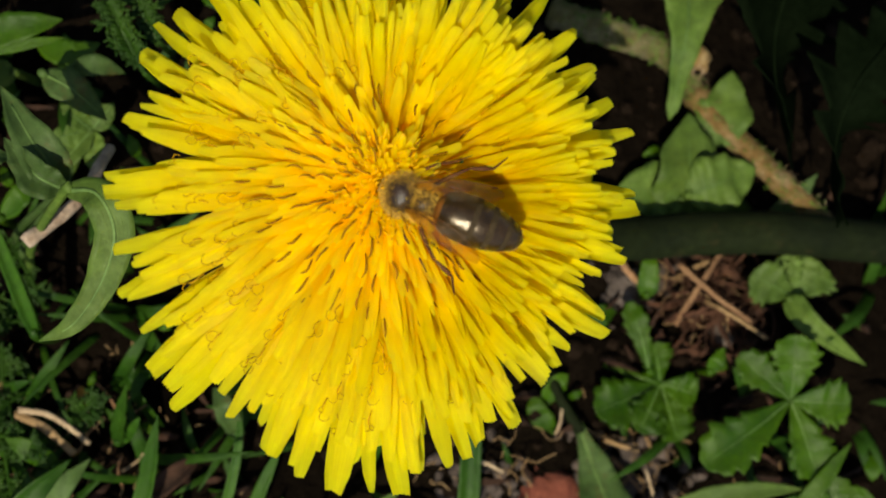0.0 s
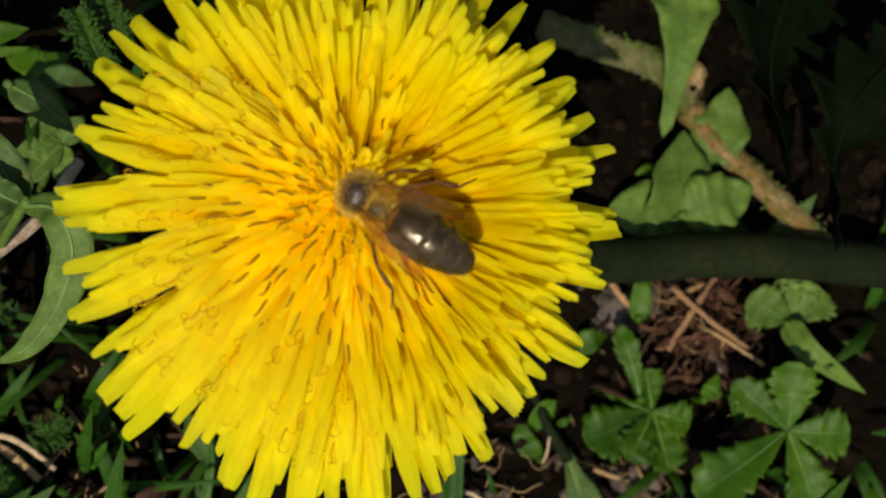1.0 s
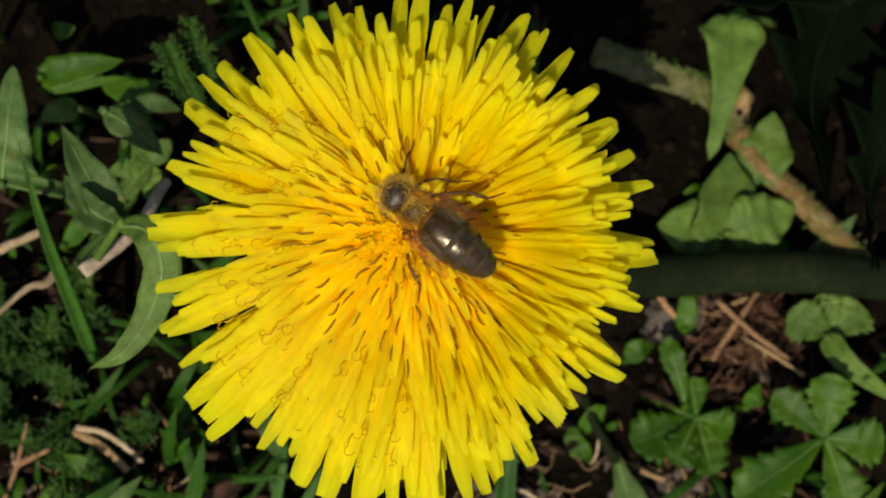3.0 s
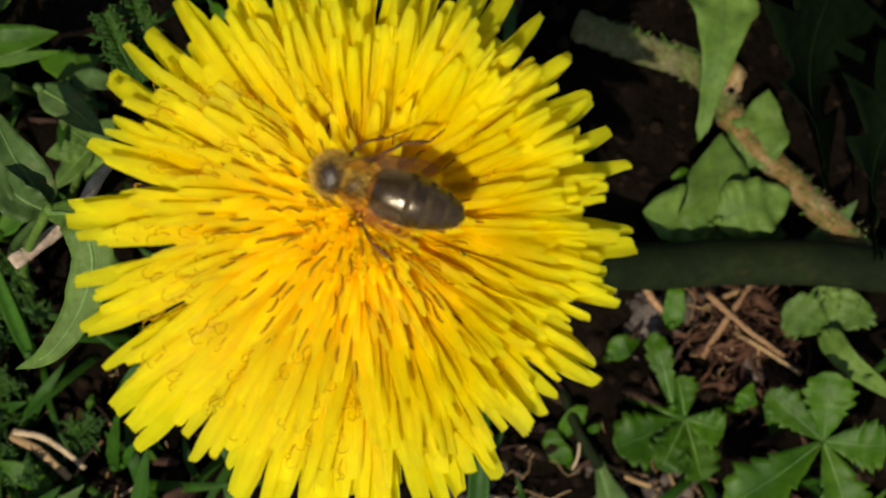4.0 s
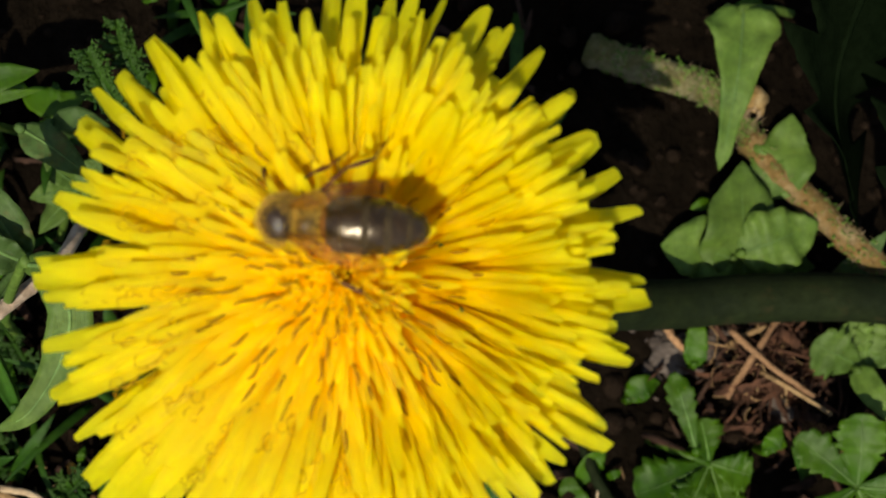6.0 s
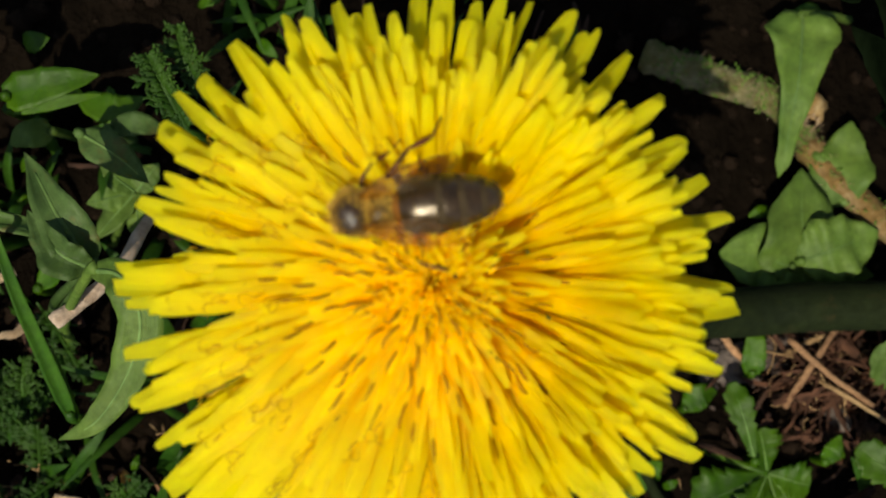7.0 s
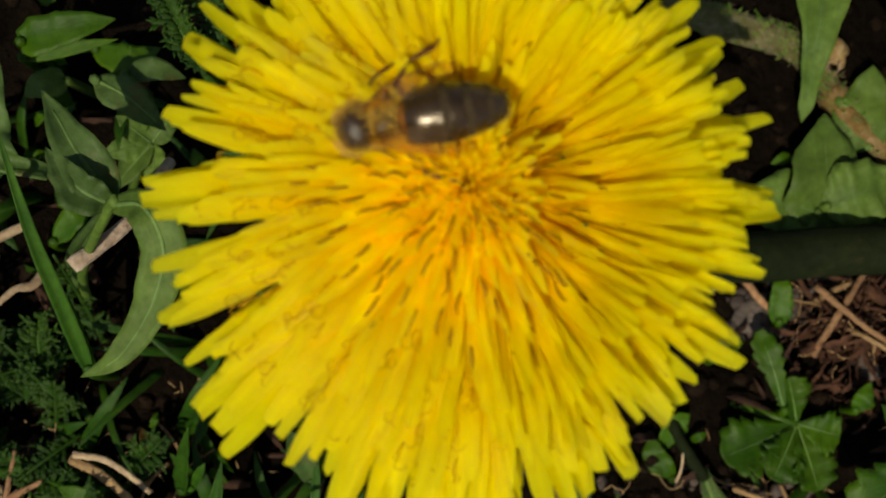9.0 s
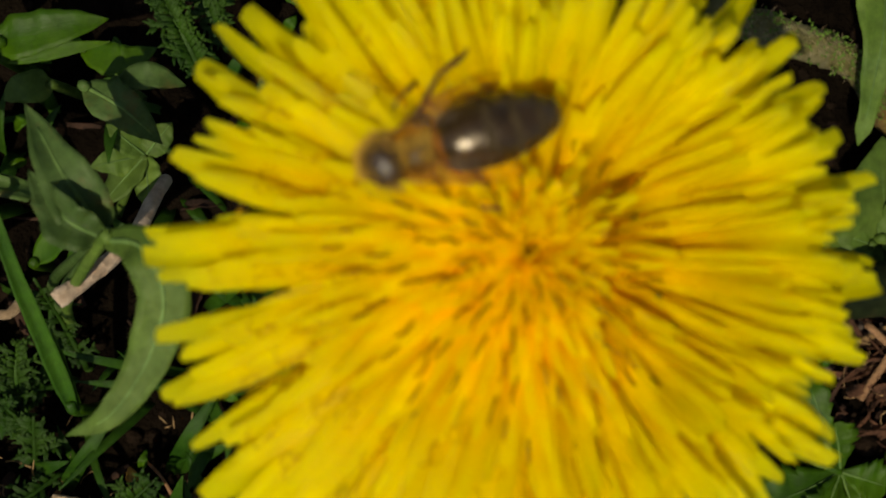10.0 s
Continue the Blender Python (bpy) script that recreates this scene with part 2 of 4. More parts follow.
def spline(points, n):
    """n + 1 points on a smooth curve through the given ones."""
    ps = [Vector(p) for p in points]
    if len(ps) == 2:
        return [ps[0].lerp(ps[1], i / n) for i in range(n + 1)]
    ps = [ps[0] * 2 - ps[1], *ps, ps[-1] * 2 - ps[-2]]
    out, spans = [], len(ps) - 3
    for i in range(n + 1):
        u = i / n * spans
        k = min(int(u), spans - 1)
        u -= k
        a, b, c, d = ps[k : k + 4]
        out.append(0.5 * (2 * b + (c - a) * u + (2 * a - 5 * b + 4 * c - d) * u * u + (3 * b - a - 3 * c + d) * u**3))
    return out


def ribbon_data(line, widths, cup=0.15, up=(0, 0, 1), roll=0.0, wave=0.0, seed=0, thick=0.22, across=5, pleat=0.0, skin=True):
    """A blade along a line: half widths left and right, its edges lifted by cup, with a skin below."""
    rng = random.Random(seed)
    up, n = Vector(up), len(line)
    verts, uvs, faces = [], [], []
    phase, beat = rng.random() * 6.28, 2.5 + rng.random() * 2
    for layer in (0, 1) if skin else (0,):
        for i, p in enumerate(line):
            ahead = (line[min(i + 1, n - 1)] - line[max(i - 1, 0)]).normalized()
            side = ahead.cross(up)
            side = side.normalized() if side.length > 1e-4 else Vector((1, 0, 0))
            side = Matrix.Rotation(radians(roll), 3, ahead) @ side
            normal = side.cross(ahead)
            left, right = widths[i]
            for j in range(across):
                s = j / (across - 1) * 2 - 1
                w = left if s < 0 else right
                lift = abs(s) ** 1.3 * cup * w + wave * w * math.sin(i / (n - 1) * 6.28 * beat + phase + s) * abs(s)
                lift += pleat * w * math.sin((i / (n - 1) * 6.0 + 0.3 - 0.35 * abs(s)) * 6.2832) * min(1, abs(s) * 2)
                q = p + side * (s * w) + normal * (lift - layer * thick * (1 - 0.6 * abs(s)))
                verts.append(q)
                uvs.append((j / (across - 1), i / (n - 1)))
    half = n * across
    for i in range(n - 1):
        for j in range(across - 1):
            a = i * across + j
            faces.append((a, a + 1, a + across + 1, a + across))
            if skin:
                faces.append((half + a, half + a + across, half + a + across + 1, half + a + 1))
        for j in (0, across - 1) if skin else ():
            a = i * across + j
            quad = (a, a + across, half + a + across, half + a)
            faces.append(quad if j == 0 else quad[::-1])
    for i in (0, n - 1) if skin else ():
        for j in range(across - 1):
            a = i * across + j
            quad = (a, half + a, half + a + 1, a + 1)
            faces.append(quad if i == 0 else quad[::-1])
    return verts, faces, uvs


def tube_data(line, radii, sides=8, flat=1.0, groove=0.0):
    verts, faces, uvs, n = [], [], [], len(line)
    ref = Vector((0, 0, 1))
    for i, p in enumerate(line):
        ahead = (line[min(i + 1, n - 1)] - line[max(i - 1, 0)]).normalized()
        a = ahead.cross(ref)
        a = a.normalized() if a.length > 1e-3 else Vector((1, 0, 0))
        b = a.cross(ahead)
        r = radii[i] if isinstance(radii, (list, tuple)) else radii
        for k in range(sides):
            th = k / sides * 6.2832
            rr = r * (1 - groove * (k % 2))
            verts.append(p + a * math.cos(th) * rr + b * math.sin(th) * rr * flat)
            uvs.append((k / sides, i / (n - 1)))
    for i in range(n - 1):
        for k in range(sides):
            k2 = (k + 1) % sides
            faces.append((i * sides + k, i * sides + k2, (i + 1) * sides + k2, (i + 1) * sides + k))
    faces.append(tuple(range(sides))[::-1])
    faces.append(tuple((n - 1) * sides + k for k in range(sides)))
    return verts, faces, uvs


def ball_data(centre, radii, turn=None, rough=0.0, seed=0, level=2, scale=1.5):
    """A rounded lump; rough dents it."""
    bm = bmesh.new()
    bmesh.ops.create_icosphere(bm, subdivisions=level, radius=1)
    verts = []
    off = Vector((seed * 7.1, seed * 3.3, seed * 1.7))
    for v in bm.verts:
        co = v.co * (1 + rough * noise.noise(v.co * scale + off) + rough * 0.5 * noise.noise(v.co * scale * 2.7 + off))
        co = Vector((co.x * radii[0], co.y * radii[1], co.z * radii[2]))
        if turn:
            co = turn @ co
        verts.append(co + Vector(centre))
    faces = [tuple(v.index for v in f.verts) for f in bm.faces]
    bm.free()
    return verts, faces


def joined(pieces):
    verts, faces, uvs = [], [], []
    for piece in pieces:
        k = len(verts)
        verts += piece[0]
        faces += [tuple(i + k for i in f) for f in piece[1]]
        uvs += piece[2] if len(piece) > 2 else [(0.5, 0.5)] * len(piece[0])
    return verts, faces, uvs


def ground_height(x, y):
    """Millimetres: a low hummock that falls away to one side, with small bumps."""
    near = math.exp(-((x * x + y * y) / 160.0**2))
    tilt = (3.3 - 1.1 * max(-60, min(60, x)) / 10) * near
    lump = 2.2 * noise.noise(Vector((x * 0.06, y * 0.06, 3.1))) + 1.0 * noise.noise(Vector((x * 0.21, y * 0.21, 9.2)))
    return tilt + lump * (0.3 + 0.7 * near)


# half-width outlines over 0..1 of the length
def outline(kind, w, n, seed=0):
    rng = random.Random(seed)
    out = []
    for i in range(n + 1):
        s = i / n
        if kind == "grass":
            v = w * min(1, 0.55 + s * 3) * (1 - s**3.2)
        elif kind == "oval":
            v = w * math.sin(math.pi * min(1, s * 0.97 + 0.03) ** 0.8) ** 0.8
        elif kind == "lance":
            v = w * (math.sin(math.pi * s**0.75) ** 0.9)
        elif kind == "spoon":
            v = w * (0.16 + 0.84 * (math.sin(math.pi * s**1.7) ** 0.85)) if s < 0.97 else w * 0.12
        elif kind == "hastate":
            v = w * (1.12 * (1 - s) ** 0.62 + 1.6 * max(0, 1 - s / 0.3) ** 1.6) if s > 0.03 else w * 2.0
        elif kind == "spear":
            x = max(0, (s - 0.2) / 0.8)
            v = w * (0.5 + 0.5 * math.sin(1.571 * min(1, s / 0.2))) * (0.2 + 0.8 * (1 - x) ** 2.1) * min(1, (1 - s) / 0.08)
        elif kind == "lobed":
            body = 0.35 + 0.65 * s**0.8 if s < 0.8 else (1 - s) / 0.2
            saw = ((s * 6.0) % 1.0)
            v = w * body * (0.38 + 0.62 * (1 - saw) ** 1.2)
        elif kind == "wedge":
            body = 0.1 + 0.9 * (s / 0.66) ** 1.15 if s < 0.66 else max(0.05, 1 - ((s - 0.66) / 0.36) ** 2.6) ** 0.7
            v = w * body * (1 - 0.3 * (1 - (s * 6.5) % 1.0) ** 1.5 * min(1, max(0, (s - 0.3) / 0.15)))
        else:
            v = w
        v = max(v, 0.05)
        if kind in ("oval", "lance", "hastate", "spoon", "spear"):
            # slow uneven lobes along each edge
            k = seed * 3.7
            out.append((v * (1 + 0.16 * noise.noise(Vector((s * 5, k, 0)))) * rng.uniform(0.97, 1.03), v * (1 + 0.16 * noise.noise(Vector((s * 5, k, 9)))) * rng.uniform(0.97, 1.03)))
            continue
        out.append((v * rng.uniform(0.96, 1.04), v * rng.uniform(0.96, 1.04)))
    return out


def leaf(name, label, category, points, width, mat, kind="lance", n=22, cup=0.15, roll=0.0, wave=0.06, seed=1, root=None, rib=0.0, up=(0, 0, 1), stem=0.5, group=""):
    """A leaf from its base to its tip: blade, midrib and the stalk down to the soil."""
    line = spline(points, n)
    at = points[0]
    ob = base_of(name, at, label, category, group)
    rel = [p - Vector(at) for p in line]
    if kind != "lobed":
        rng = random.Random(seed * 3 + 1)
        for i in range(2, len(rel)):
            rel[i] = rel[i] + Vector((0, 0, 0.05 * width * math.sin(i * 0.5 + rng.random() * 0.5 + seed)))
    wid = outline(kind, width, n, seed)
    v, f, u = ribbon_data(rel, wid, cup, up, roll + random.Random(seed * 11).uniform(-20, 20), wave * 1.4, seed, 0.22, 7)
    mesh("blade", v, f, mat, ob, uvs=u)
    if rib > 0:
        low = [p + Vector((0, 0, -0.05)) for p in rel[: int(n * 0.92)]]
        v, f, u = tube_data(low, [rib * (1 - 0.75 * i / n) for i in range(len(low))], 6)
        mesh("midrib", v, f, mat if mat is LEAF_SHADE else VEIN, ob, uvs=u)
    if root is not False:
        rx, ry = root if root else (at[0] + (at[0] - points[1][0]) * 0.15, at[1] + (at[1] - points[1][1]) * 0.15)
        foot = Vector((rx, ry, ground_height(rx, ry) - 1.0)) - Vector(at)
        mid = Vector((foot.x * 0.6, foot.y * 0.6, foot.z * 0.45))
        v, f, u = tube_data(spline([foot, mid, (0, 0, 0), rel[1]], 10), stem, 7)
        mesh("stalk", v, f, mat, ob, uvs=u)
    return ob


def compound_leaf(name, label, category, centre, leaflets, mat, root, kind="wedge", seed=0, n=46, cup=0.24):
    """Leaflets that meet at one point, on a stalk. leaflets: tip and half width."""
    ob = base_of(name, centre, label, category)
    for i, (tip, width) in enumerate(leaflets):
        d = Vector(tip) - Vector(centre)
        line = spline([d * 0.03, d * 0.5 + Vector((0, 0, 0.06 * d.length)), d], n)
        v, f, u = ribbon_data(line, outline(kind, width, n, seed + i), cup, (0, 0, 1), random.Random(seed + i).uniform(-22, 22), 0.08, seed + i, 0.2, 7, 0.008 if kind == "wedge" else 0.0)
        lf = mesh("leaflet", v, f, mat, ob, uvs=u)
        v, f, u = tube_data([p + Vector((0, 0, 0.03)) for p in line[:-3]], [0.13 * (1 - 0.8 * k / n) for k in range(n - 2)], 5)
        mesh("midrib", v, f, VEIN, lf, uvs=u)
    foot = Vector((*root, ground_height(*root) - 1)) - Vector(centre)
    v, f, u = tube_data(spline([foot, foot * 0.4 + Vector((0, 0, 1.0)), (0, 0, 0)], 8), 0.45, 7)
    mesh("stalk", v, f, mat, ob, uvs=u)
    return ob


def stick(name, label, category, points, radii, mat, sides=8, n=14, groove=0.12, flat=0.85):
    pts = spline(points, n)
    rng = random.Random(len(points) * 7 + int(points[0][0] * 10))
    pts = [p + Vector((rng.uniform(-1, 1), rng.uniform(-1, 1), rng.uniform(-1, 1))) * radii[0] * 0.1 for p in pts]
    rr = [radii[0] + (radii[1] - radii[0]) * i / n for i in range(n + 1)]
    rr = [r * rng.uniform(0.9, 1.1) for r in rr]
    v, f, u = tube_data(pts, rr, sides, flat, groove)
    return tagged(mesh(name, v, f, mat, None, "", u, points[0]), label, category)


# ---- ground ----
def build_ground():
    inner = [i * 3.0 for i in range(-60, 61)]
    steps, r = [], 180.0
    while r < 4.0e6:
        r *= 1.45
        steps.append(r)
    axis = [-s for s in reversed(steps)] + inner + steps
    k = len(axis)
    verts = [(x, y, ground_height(x, y)) for y in axis for x in axis]
    faces = [(j * k + i, j * k + i + 1, (j + 1) * k + i + 1, (j + 1) * k + i) for j in range(k - 1) for i in range(k - 1)]
    tagged(mesh("ground", verts, faces, SOIL_SHADE), "bare soil under short weeds, their shade put in its colour", "ground", kind="structure")


build_ground()

# ---- dandelion ----
HEAD = (-0.4, 3.9)
HEAD_Z = 57.0
# outer ray florets: bearing in degrees and reach
RAYS = [
    (-174, 20.8), (-167, 21.4), (-158, 20.7), (-151, 21.9), (-144, 21.4), (-138, 22.6), (-133, 18.7), (-120, 20.9),
    (-115, 21.1), (-110, 22.1), (-102, 22.8), (-97, 22.7), (-90, 22.8), (-82, 21.0), (-76, 21.2), (-72, 20.9),
    (-66, 20.1), (-57, 20.4), (-47, 18.8), (-39, 19.1), (-31, 21.0), (-21, 20.1), (-12, 20.5), (-2, 21.6),
    (2, 20.3), (8, 21.6), (22, 22.1), (31, 22.0), (38, 21.7), (44, 22.5), (53, 23.6), (60, 23.8), (66, 24.1),
    (77, 23.8), (87, 23.3), (92, 24.0), (103, 23.3), (113, 23.6), (121, 23.7), (132, 23.6), (137, 23.8),
    (145, 23.4), (154, 21.3), (158, 21.5), (167, 22.0), (171, 21.7),
]


def dome(r):
    """Height of the head's face at a radius."""
    return 58.6 - 1.0 * (r / 10) ** 2 - 1.5 * max(0, (r - 14) / 7) ** 2


def spread_at(bearing):
    """Reach of the outer rays near a bearing, in degrees."""
    near = [(math.exp(-(((b - bearing + 180) % 360 - 180) / 9.0) ** 2), r) for b, r in RAYS]
    return sum(w * r for w, r in near) / sum(w for w, r in near)


def lee(a):
    """1 on the side of the head where the florets stand loose, 0 where they lie combed flat."""
    return 0.5 + 0.5 * math.cos(a - radians(14))


def face(r, a):
    """Height of the florets' face over the head's origin: the dome, leaning a little, sunk in a ring on the loose side."""
    lean = r * (-0.065 * math.cos(a) + 0.05 * math.sin(a))
    return dome(r) - HEAD_Z + lean - lee(a) ** 2.0 * 4.6 * math.exp(-(((r - 9.2) / 4.0) ** 2))


def lean_in(r):
    """The young middle of the head sits off its centre, and the florets bend round to follow it."""
    return Vector((0.6, 2.8, 0)) * max(0, 1 - r / 20.5)


def petal_data(bearing, reach, width, seed, drop=0.0, lift=(0.0, 0.5)):
    """A strap-shaped ray floret: it leaves the tuft, runs out under the shorter florets and shows its squared, toothed tip."""
    rng = random.Random(seed)
    a = radians(bearing)
    out, side = Vector((math.cos(a), math.sin(a), 0)), Vector((-math.sin(a), math.cos(a), 0))
    loose, full = lee(a), min(1, reach / 14)
    bend = rng.gauss(0, 0.05 + 0.03 * loose + (0.05 if 8 < reach < 17 else 0)) * reach
    slope = 0.075 + (0.11 + 0.25 * max(0, 1 - reach / 14)) * loose + rng.uniform(-0.015, 0.03)
    up = rng.uniform(*lift) * (0.5 + 0.5 * loose) + (0.28 + 0.72 * loose) * rng.uniform(0.5, 3.6) * min(1, reach / 13) ** 1.2
    nod = rng.choice((0.0, 0.0, -0.5, -0.9, 0.5)) * full * (0.5 + 0.5 * loose)
    droop = rng.uniform(0.0, 1.6) * max(0, -math.sin(a)) ** 2 * max(0, (reach - 15) / 7)
    start = min(0.62, max(0.22, 1 - 13.0 / reach))
    pts = []
    for k in range(7):
        q = start + (1 - start) * k / 6
        r, s = reach * q, k / 6
        z = face(r, a) - slope * (reach - r) - (3.0 if k == 0 else 0.4 if k == 1 else 0) * min(1, reach / 5) + up * s**2.2 + nod * max(0, s - 0.6) * 2.5 - (drop + droop) * s
        pts.append(out * r + lean_in(r) + side * bend * (q - start) * q + Vector((0, 0, z)))
    n, taper, skew = 14, rng.uniform(0.25, 0.7) + (0.15 if reach < 13 else 0), rng.uniform(-0.3, 0.3)
    across = 9
    line = spline(pts, n)
    wid = []
    for i in range(n + 1):
        s = i / n
        w = width * (0.5 + 0.5 * min(1, s * 1.6) ** 1.1) * (1.0 if s < 0.7 else 1 - taper * ((s - 0.7) / 0.3) ** 1.8)
        wid.append((w * rng.uniform(0.94, 1.05), w * rng.uniform(0.94, 1.05)))
    firm = min(1, max(0.6, (reach - 3) / 9))
    cup = firm * ((0.5 + 0.45 * loose) * rng.choice((-0.4, -0.15, 0.2, 0.45, 0.65)) + rng.uniform(-0.08, 0.08))
    v, f, u = ribbon_data(line, wid, cup, (0, 0, 1), firm * rng.gauss(0, 8 + 11 * loose), 0.08, seed, 0.12, across, 0.0, False)
    ahead = (line[-1] - line[-2]).normalized()
    for i in range(n + 1):
        for j in range(across):
            # shallow veins along the strap
            v[i * across + j] = v[i * across + j] + Vector((0, 0, 0.018 * width * (1 if j % 2 else -1)))
    for j in range(across):
        k = n * across + j
        v[k] = v[k] + ahead * ((0.10 if j % 2 == 0 else -0.10) - 0.22 * (abs(j - 4) / 4) ** 2 + skew * (j - 4) / 4) * width * rng.uniform(0.6, 1.2)
    return v, f, u


def petal(parent, *spec, **more):
    v, f, u = petal_data(*spec, **more)
    return mesh("petal", v, f, PETAL, parent, uvs=u)


def style(parent, bearing, r, length, curl, seed):
    """An amber anther tube that leans outwards over the petals; the ripe ones end in two curled stigmas."""
    rng = random.Random(seed)
    a = radians(bearing)
    out, side = Vector((math.cos(a), math.sin(a), 0)), Vector((-math.sin(a), math.cos(a), 0))
    hook = rng.choice((-1, 1)) * rng.uniform(0.1, 0.45)
    rise = rng.uniform(0.6, 1.0) * (0.7 if curl else 1.0)
    pts = []
    for s, h, w in ((0.0, -0.4, 0.0), (0.3, 0.45, 0.6), (0.7, 0.75, 1.0), (1.0, 0.5, 0.5)):
        pts.append(out * (r + length * s) + lean_in(r + length * s) + side * hook * w + Vector((0, 0, face(r + length * s, a) + rise * h)))
    line = spline(pts, 8)
    thick = 0.66 if curl else 0.9
    v, f, u = tube_data(line, [thick * w for w in (0.03, 0.06, 0.085, 0.1, 0.105, 0.1, 0.085, 0.06, 0.02)], 6)
    tube = mesh("anther_tube", v, f, STIGMA if curl else ANTHER, parent, uvs=u)
    if curl:
        turn, p2 = rng.uniform(-0.9, 0.9), pts[-1]
        for s in (-1, 1):
            turns, rad, slack = rng.uniform(0.3, 1.0), rng.uniform(0.22, 0.55), rng.uniform(-0.35, 0.35)
            coil = []
            for i in range(13):
                th = i / 12 * turns * 6.28
                ring = rad * (1 + slack * i / 12)
                q = Vector((ring * math.sin(th) + 0.35 * slack * i / 12, s * ring * (1 - math.cos(th)) * 0.8, 0))
                c, w = math.cos(turn), math.sin(turn)
                coil.append(p2 + out * (q.x * c - q.y * w) + side * (q.x * w + q.y * c) + Vector((0, 0, 0.1 + 0.3 * math.sin(th * 0.6))))
            v, f, u = tube_data([p2, *coil], [0.036] * 10 + [0.026] * 4, 5)
            mesh("stigma", v, f, STIGMA, tube, uvs=u)


def build_dandelion():
    at = (HEAD[0], HEAD[1], HEAD_Z)
    ob = base_of("dandelion", at, "fully open yellow dandelion head on a bent hollow stalk", "flower")
    rng = random.Random(4)
    seed = 100
    for bearing, reach in RAYS:
        seed += 1
        petal(ob, bearing, reach, rng.uniform(0.6, 1.0), seed, drop=rng.uniform(0.0, 0.7), lift=(-0.3, 0.4))
    # florets in a spiral that shorten towards the middle, each lying over the longer ones
    rest = []
    count = 560
    for i in range(count):
        seed += 1
        s = (i + 0.5) / count
        b = i * 137.508 + rng.gauss(0, 4)
        r = (20.4 - 18.9 * s**0.93) * rng.uniform(0.95, 1.05)
        if r > 9:
            r *= 1 + (spread_at(b) / 20.8 - 1) * min(1, r / 19) ** 2
        if 6.0 < r < 12.5 and rng.random() < 1.6 * (lee(radians(b)) - 0.5):
            continue
        width = 0.17 + 0.52 * min(1, r / 18)
        spec = (b, r, width * rng.uniform(0.78, 1.18), seed)
        more = {"lift": (-0.15, 0.9 if r > 8 else 0.75)}
        if r > 12.3:
            petal(ob, *spec, **more)
        else:
            rest.append(petal_data(*spec, **more))
    # shorter florets with raised tips that crowd the loose side
    for i in range(230):
        seed += 1
        b = 14 + rng.gauss(0, 62)
        r = rng.uniform(12.8, 18.8) * (spread_at(b) / 20.8)
        spec = (b, r, rng.uniform(0.36, 0.56), seed)
        if r > 12.3:
            petal(ob, *spec, lift=(0.5, 1.9))
        else:
            rest.append(petal_data(*spec, lift=(0.3, 1.5)))
    # an under row that closes the gaps
    for i in range(64):
        seed += 1
        b = i * 5.625 + rng.uniform(-2.5, 2.5)
        rest.append(petal_data(b, spread_at(b) * rng.uniform(0.74, 0.9), rng.uniform(0.8, 1.0), seed, drop=1.7))
    rows, around = 14, 48
    bed, quads = [], []
    for i in range(rows + 1):
        r = 13.0 * i / rows
        for k in range(around):
            a = k / around * 6.2832
            bed.append(lean_in(r) + Vector((r * math.cos(a), r * math.sin(a), face(r, a) - 0.5 - 2.5 * math.exp(-((r / 2.2) ** 2)) + 0.4 * noise.noise(Vector((r * math.cos(a), r * math.sin(a), 0)) * 0.9) - 1.0 * lee(a) - (0.06 + 0.04 * lee(a)) * r)))
    for i in range(rows):
        for k in range(around):
            quads.append((i * around + k, i * around + (k + 1) % around, (i + 1) * around + (k + 1) % around, (i + 1) * around + k))
    mesh("floret_bed", bed, quads, TUBES, ob, "packed pale yellow floret tubes under the petals", [(0.5, 0.3)] * len(bed))
    v, f, u = joined(rest)
    tagged(mesh("floret_tuft", v, f, PETAL, ob, "short yellow florets towards the middle", u), kind="stuff")
    for i in range(290):
        seed += 1
        b, r = i * 137.508 + rng.uniform(-5, 5), 0.7 + 15.5 * ((i + 0.5) / 290) ** 0.74
        r *= 1 + (spread_at(b) / 22 - 1) * min(1, r / 15) ** 2
        ripe = r > 9.5 + rng.uniform(-1, 1)
        if rng.random() < 0.6 * max(0, lee(radians(b)) - 0.25) + 0.08:
            continue
        style(ob, b, r, rng.uniform(0.9, 1.5) if ripe else rng.uniform(1.3, 2.1), ripe, seed)
    buds = []
    for i in range(230):
        r, th = 4.0 * ((i + 0.5) / 230) ** 0.6, i * 2.39996 + rng.uniform(-0.2, 0.2)
        p = lean_in(r) + Vector((r * math.cos(th), r * math.sin(th), face(r, th)))
        top = p + Vector((0.12 * r * math.cos(th) + rng.uniform(-0.5, 0.5), 0.12 * r * math.sin(th) + rng.uniform(-0.5, 0.5), rng.uniform(0.2, 1.2)))
        buds.append(tube_data(spline([p + Vector((0, 0, -5)), p + Vector((0, 0, -1)), top], 5), [0.1, 0.11, 0.13, 0.13, 0.1, 0.03], 6, 0.7))
    v, f, u = joined(buds)
    tagged(mesh("bud_tuft", v, f, BUD, ob, "orange unopened florets in the middle", u), kind="stuff")
    # cup of bracts and the stalk
    v, f = ball_data((0, 0, -14.5), (6.2, 6.2, 5.0), None, 0.03, 3, 3)
    mesh("receptacle", v, f, BRACT, ob, "green cup under the petals")
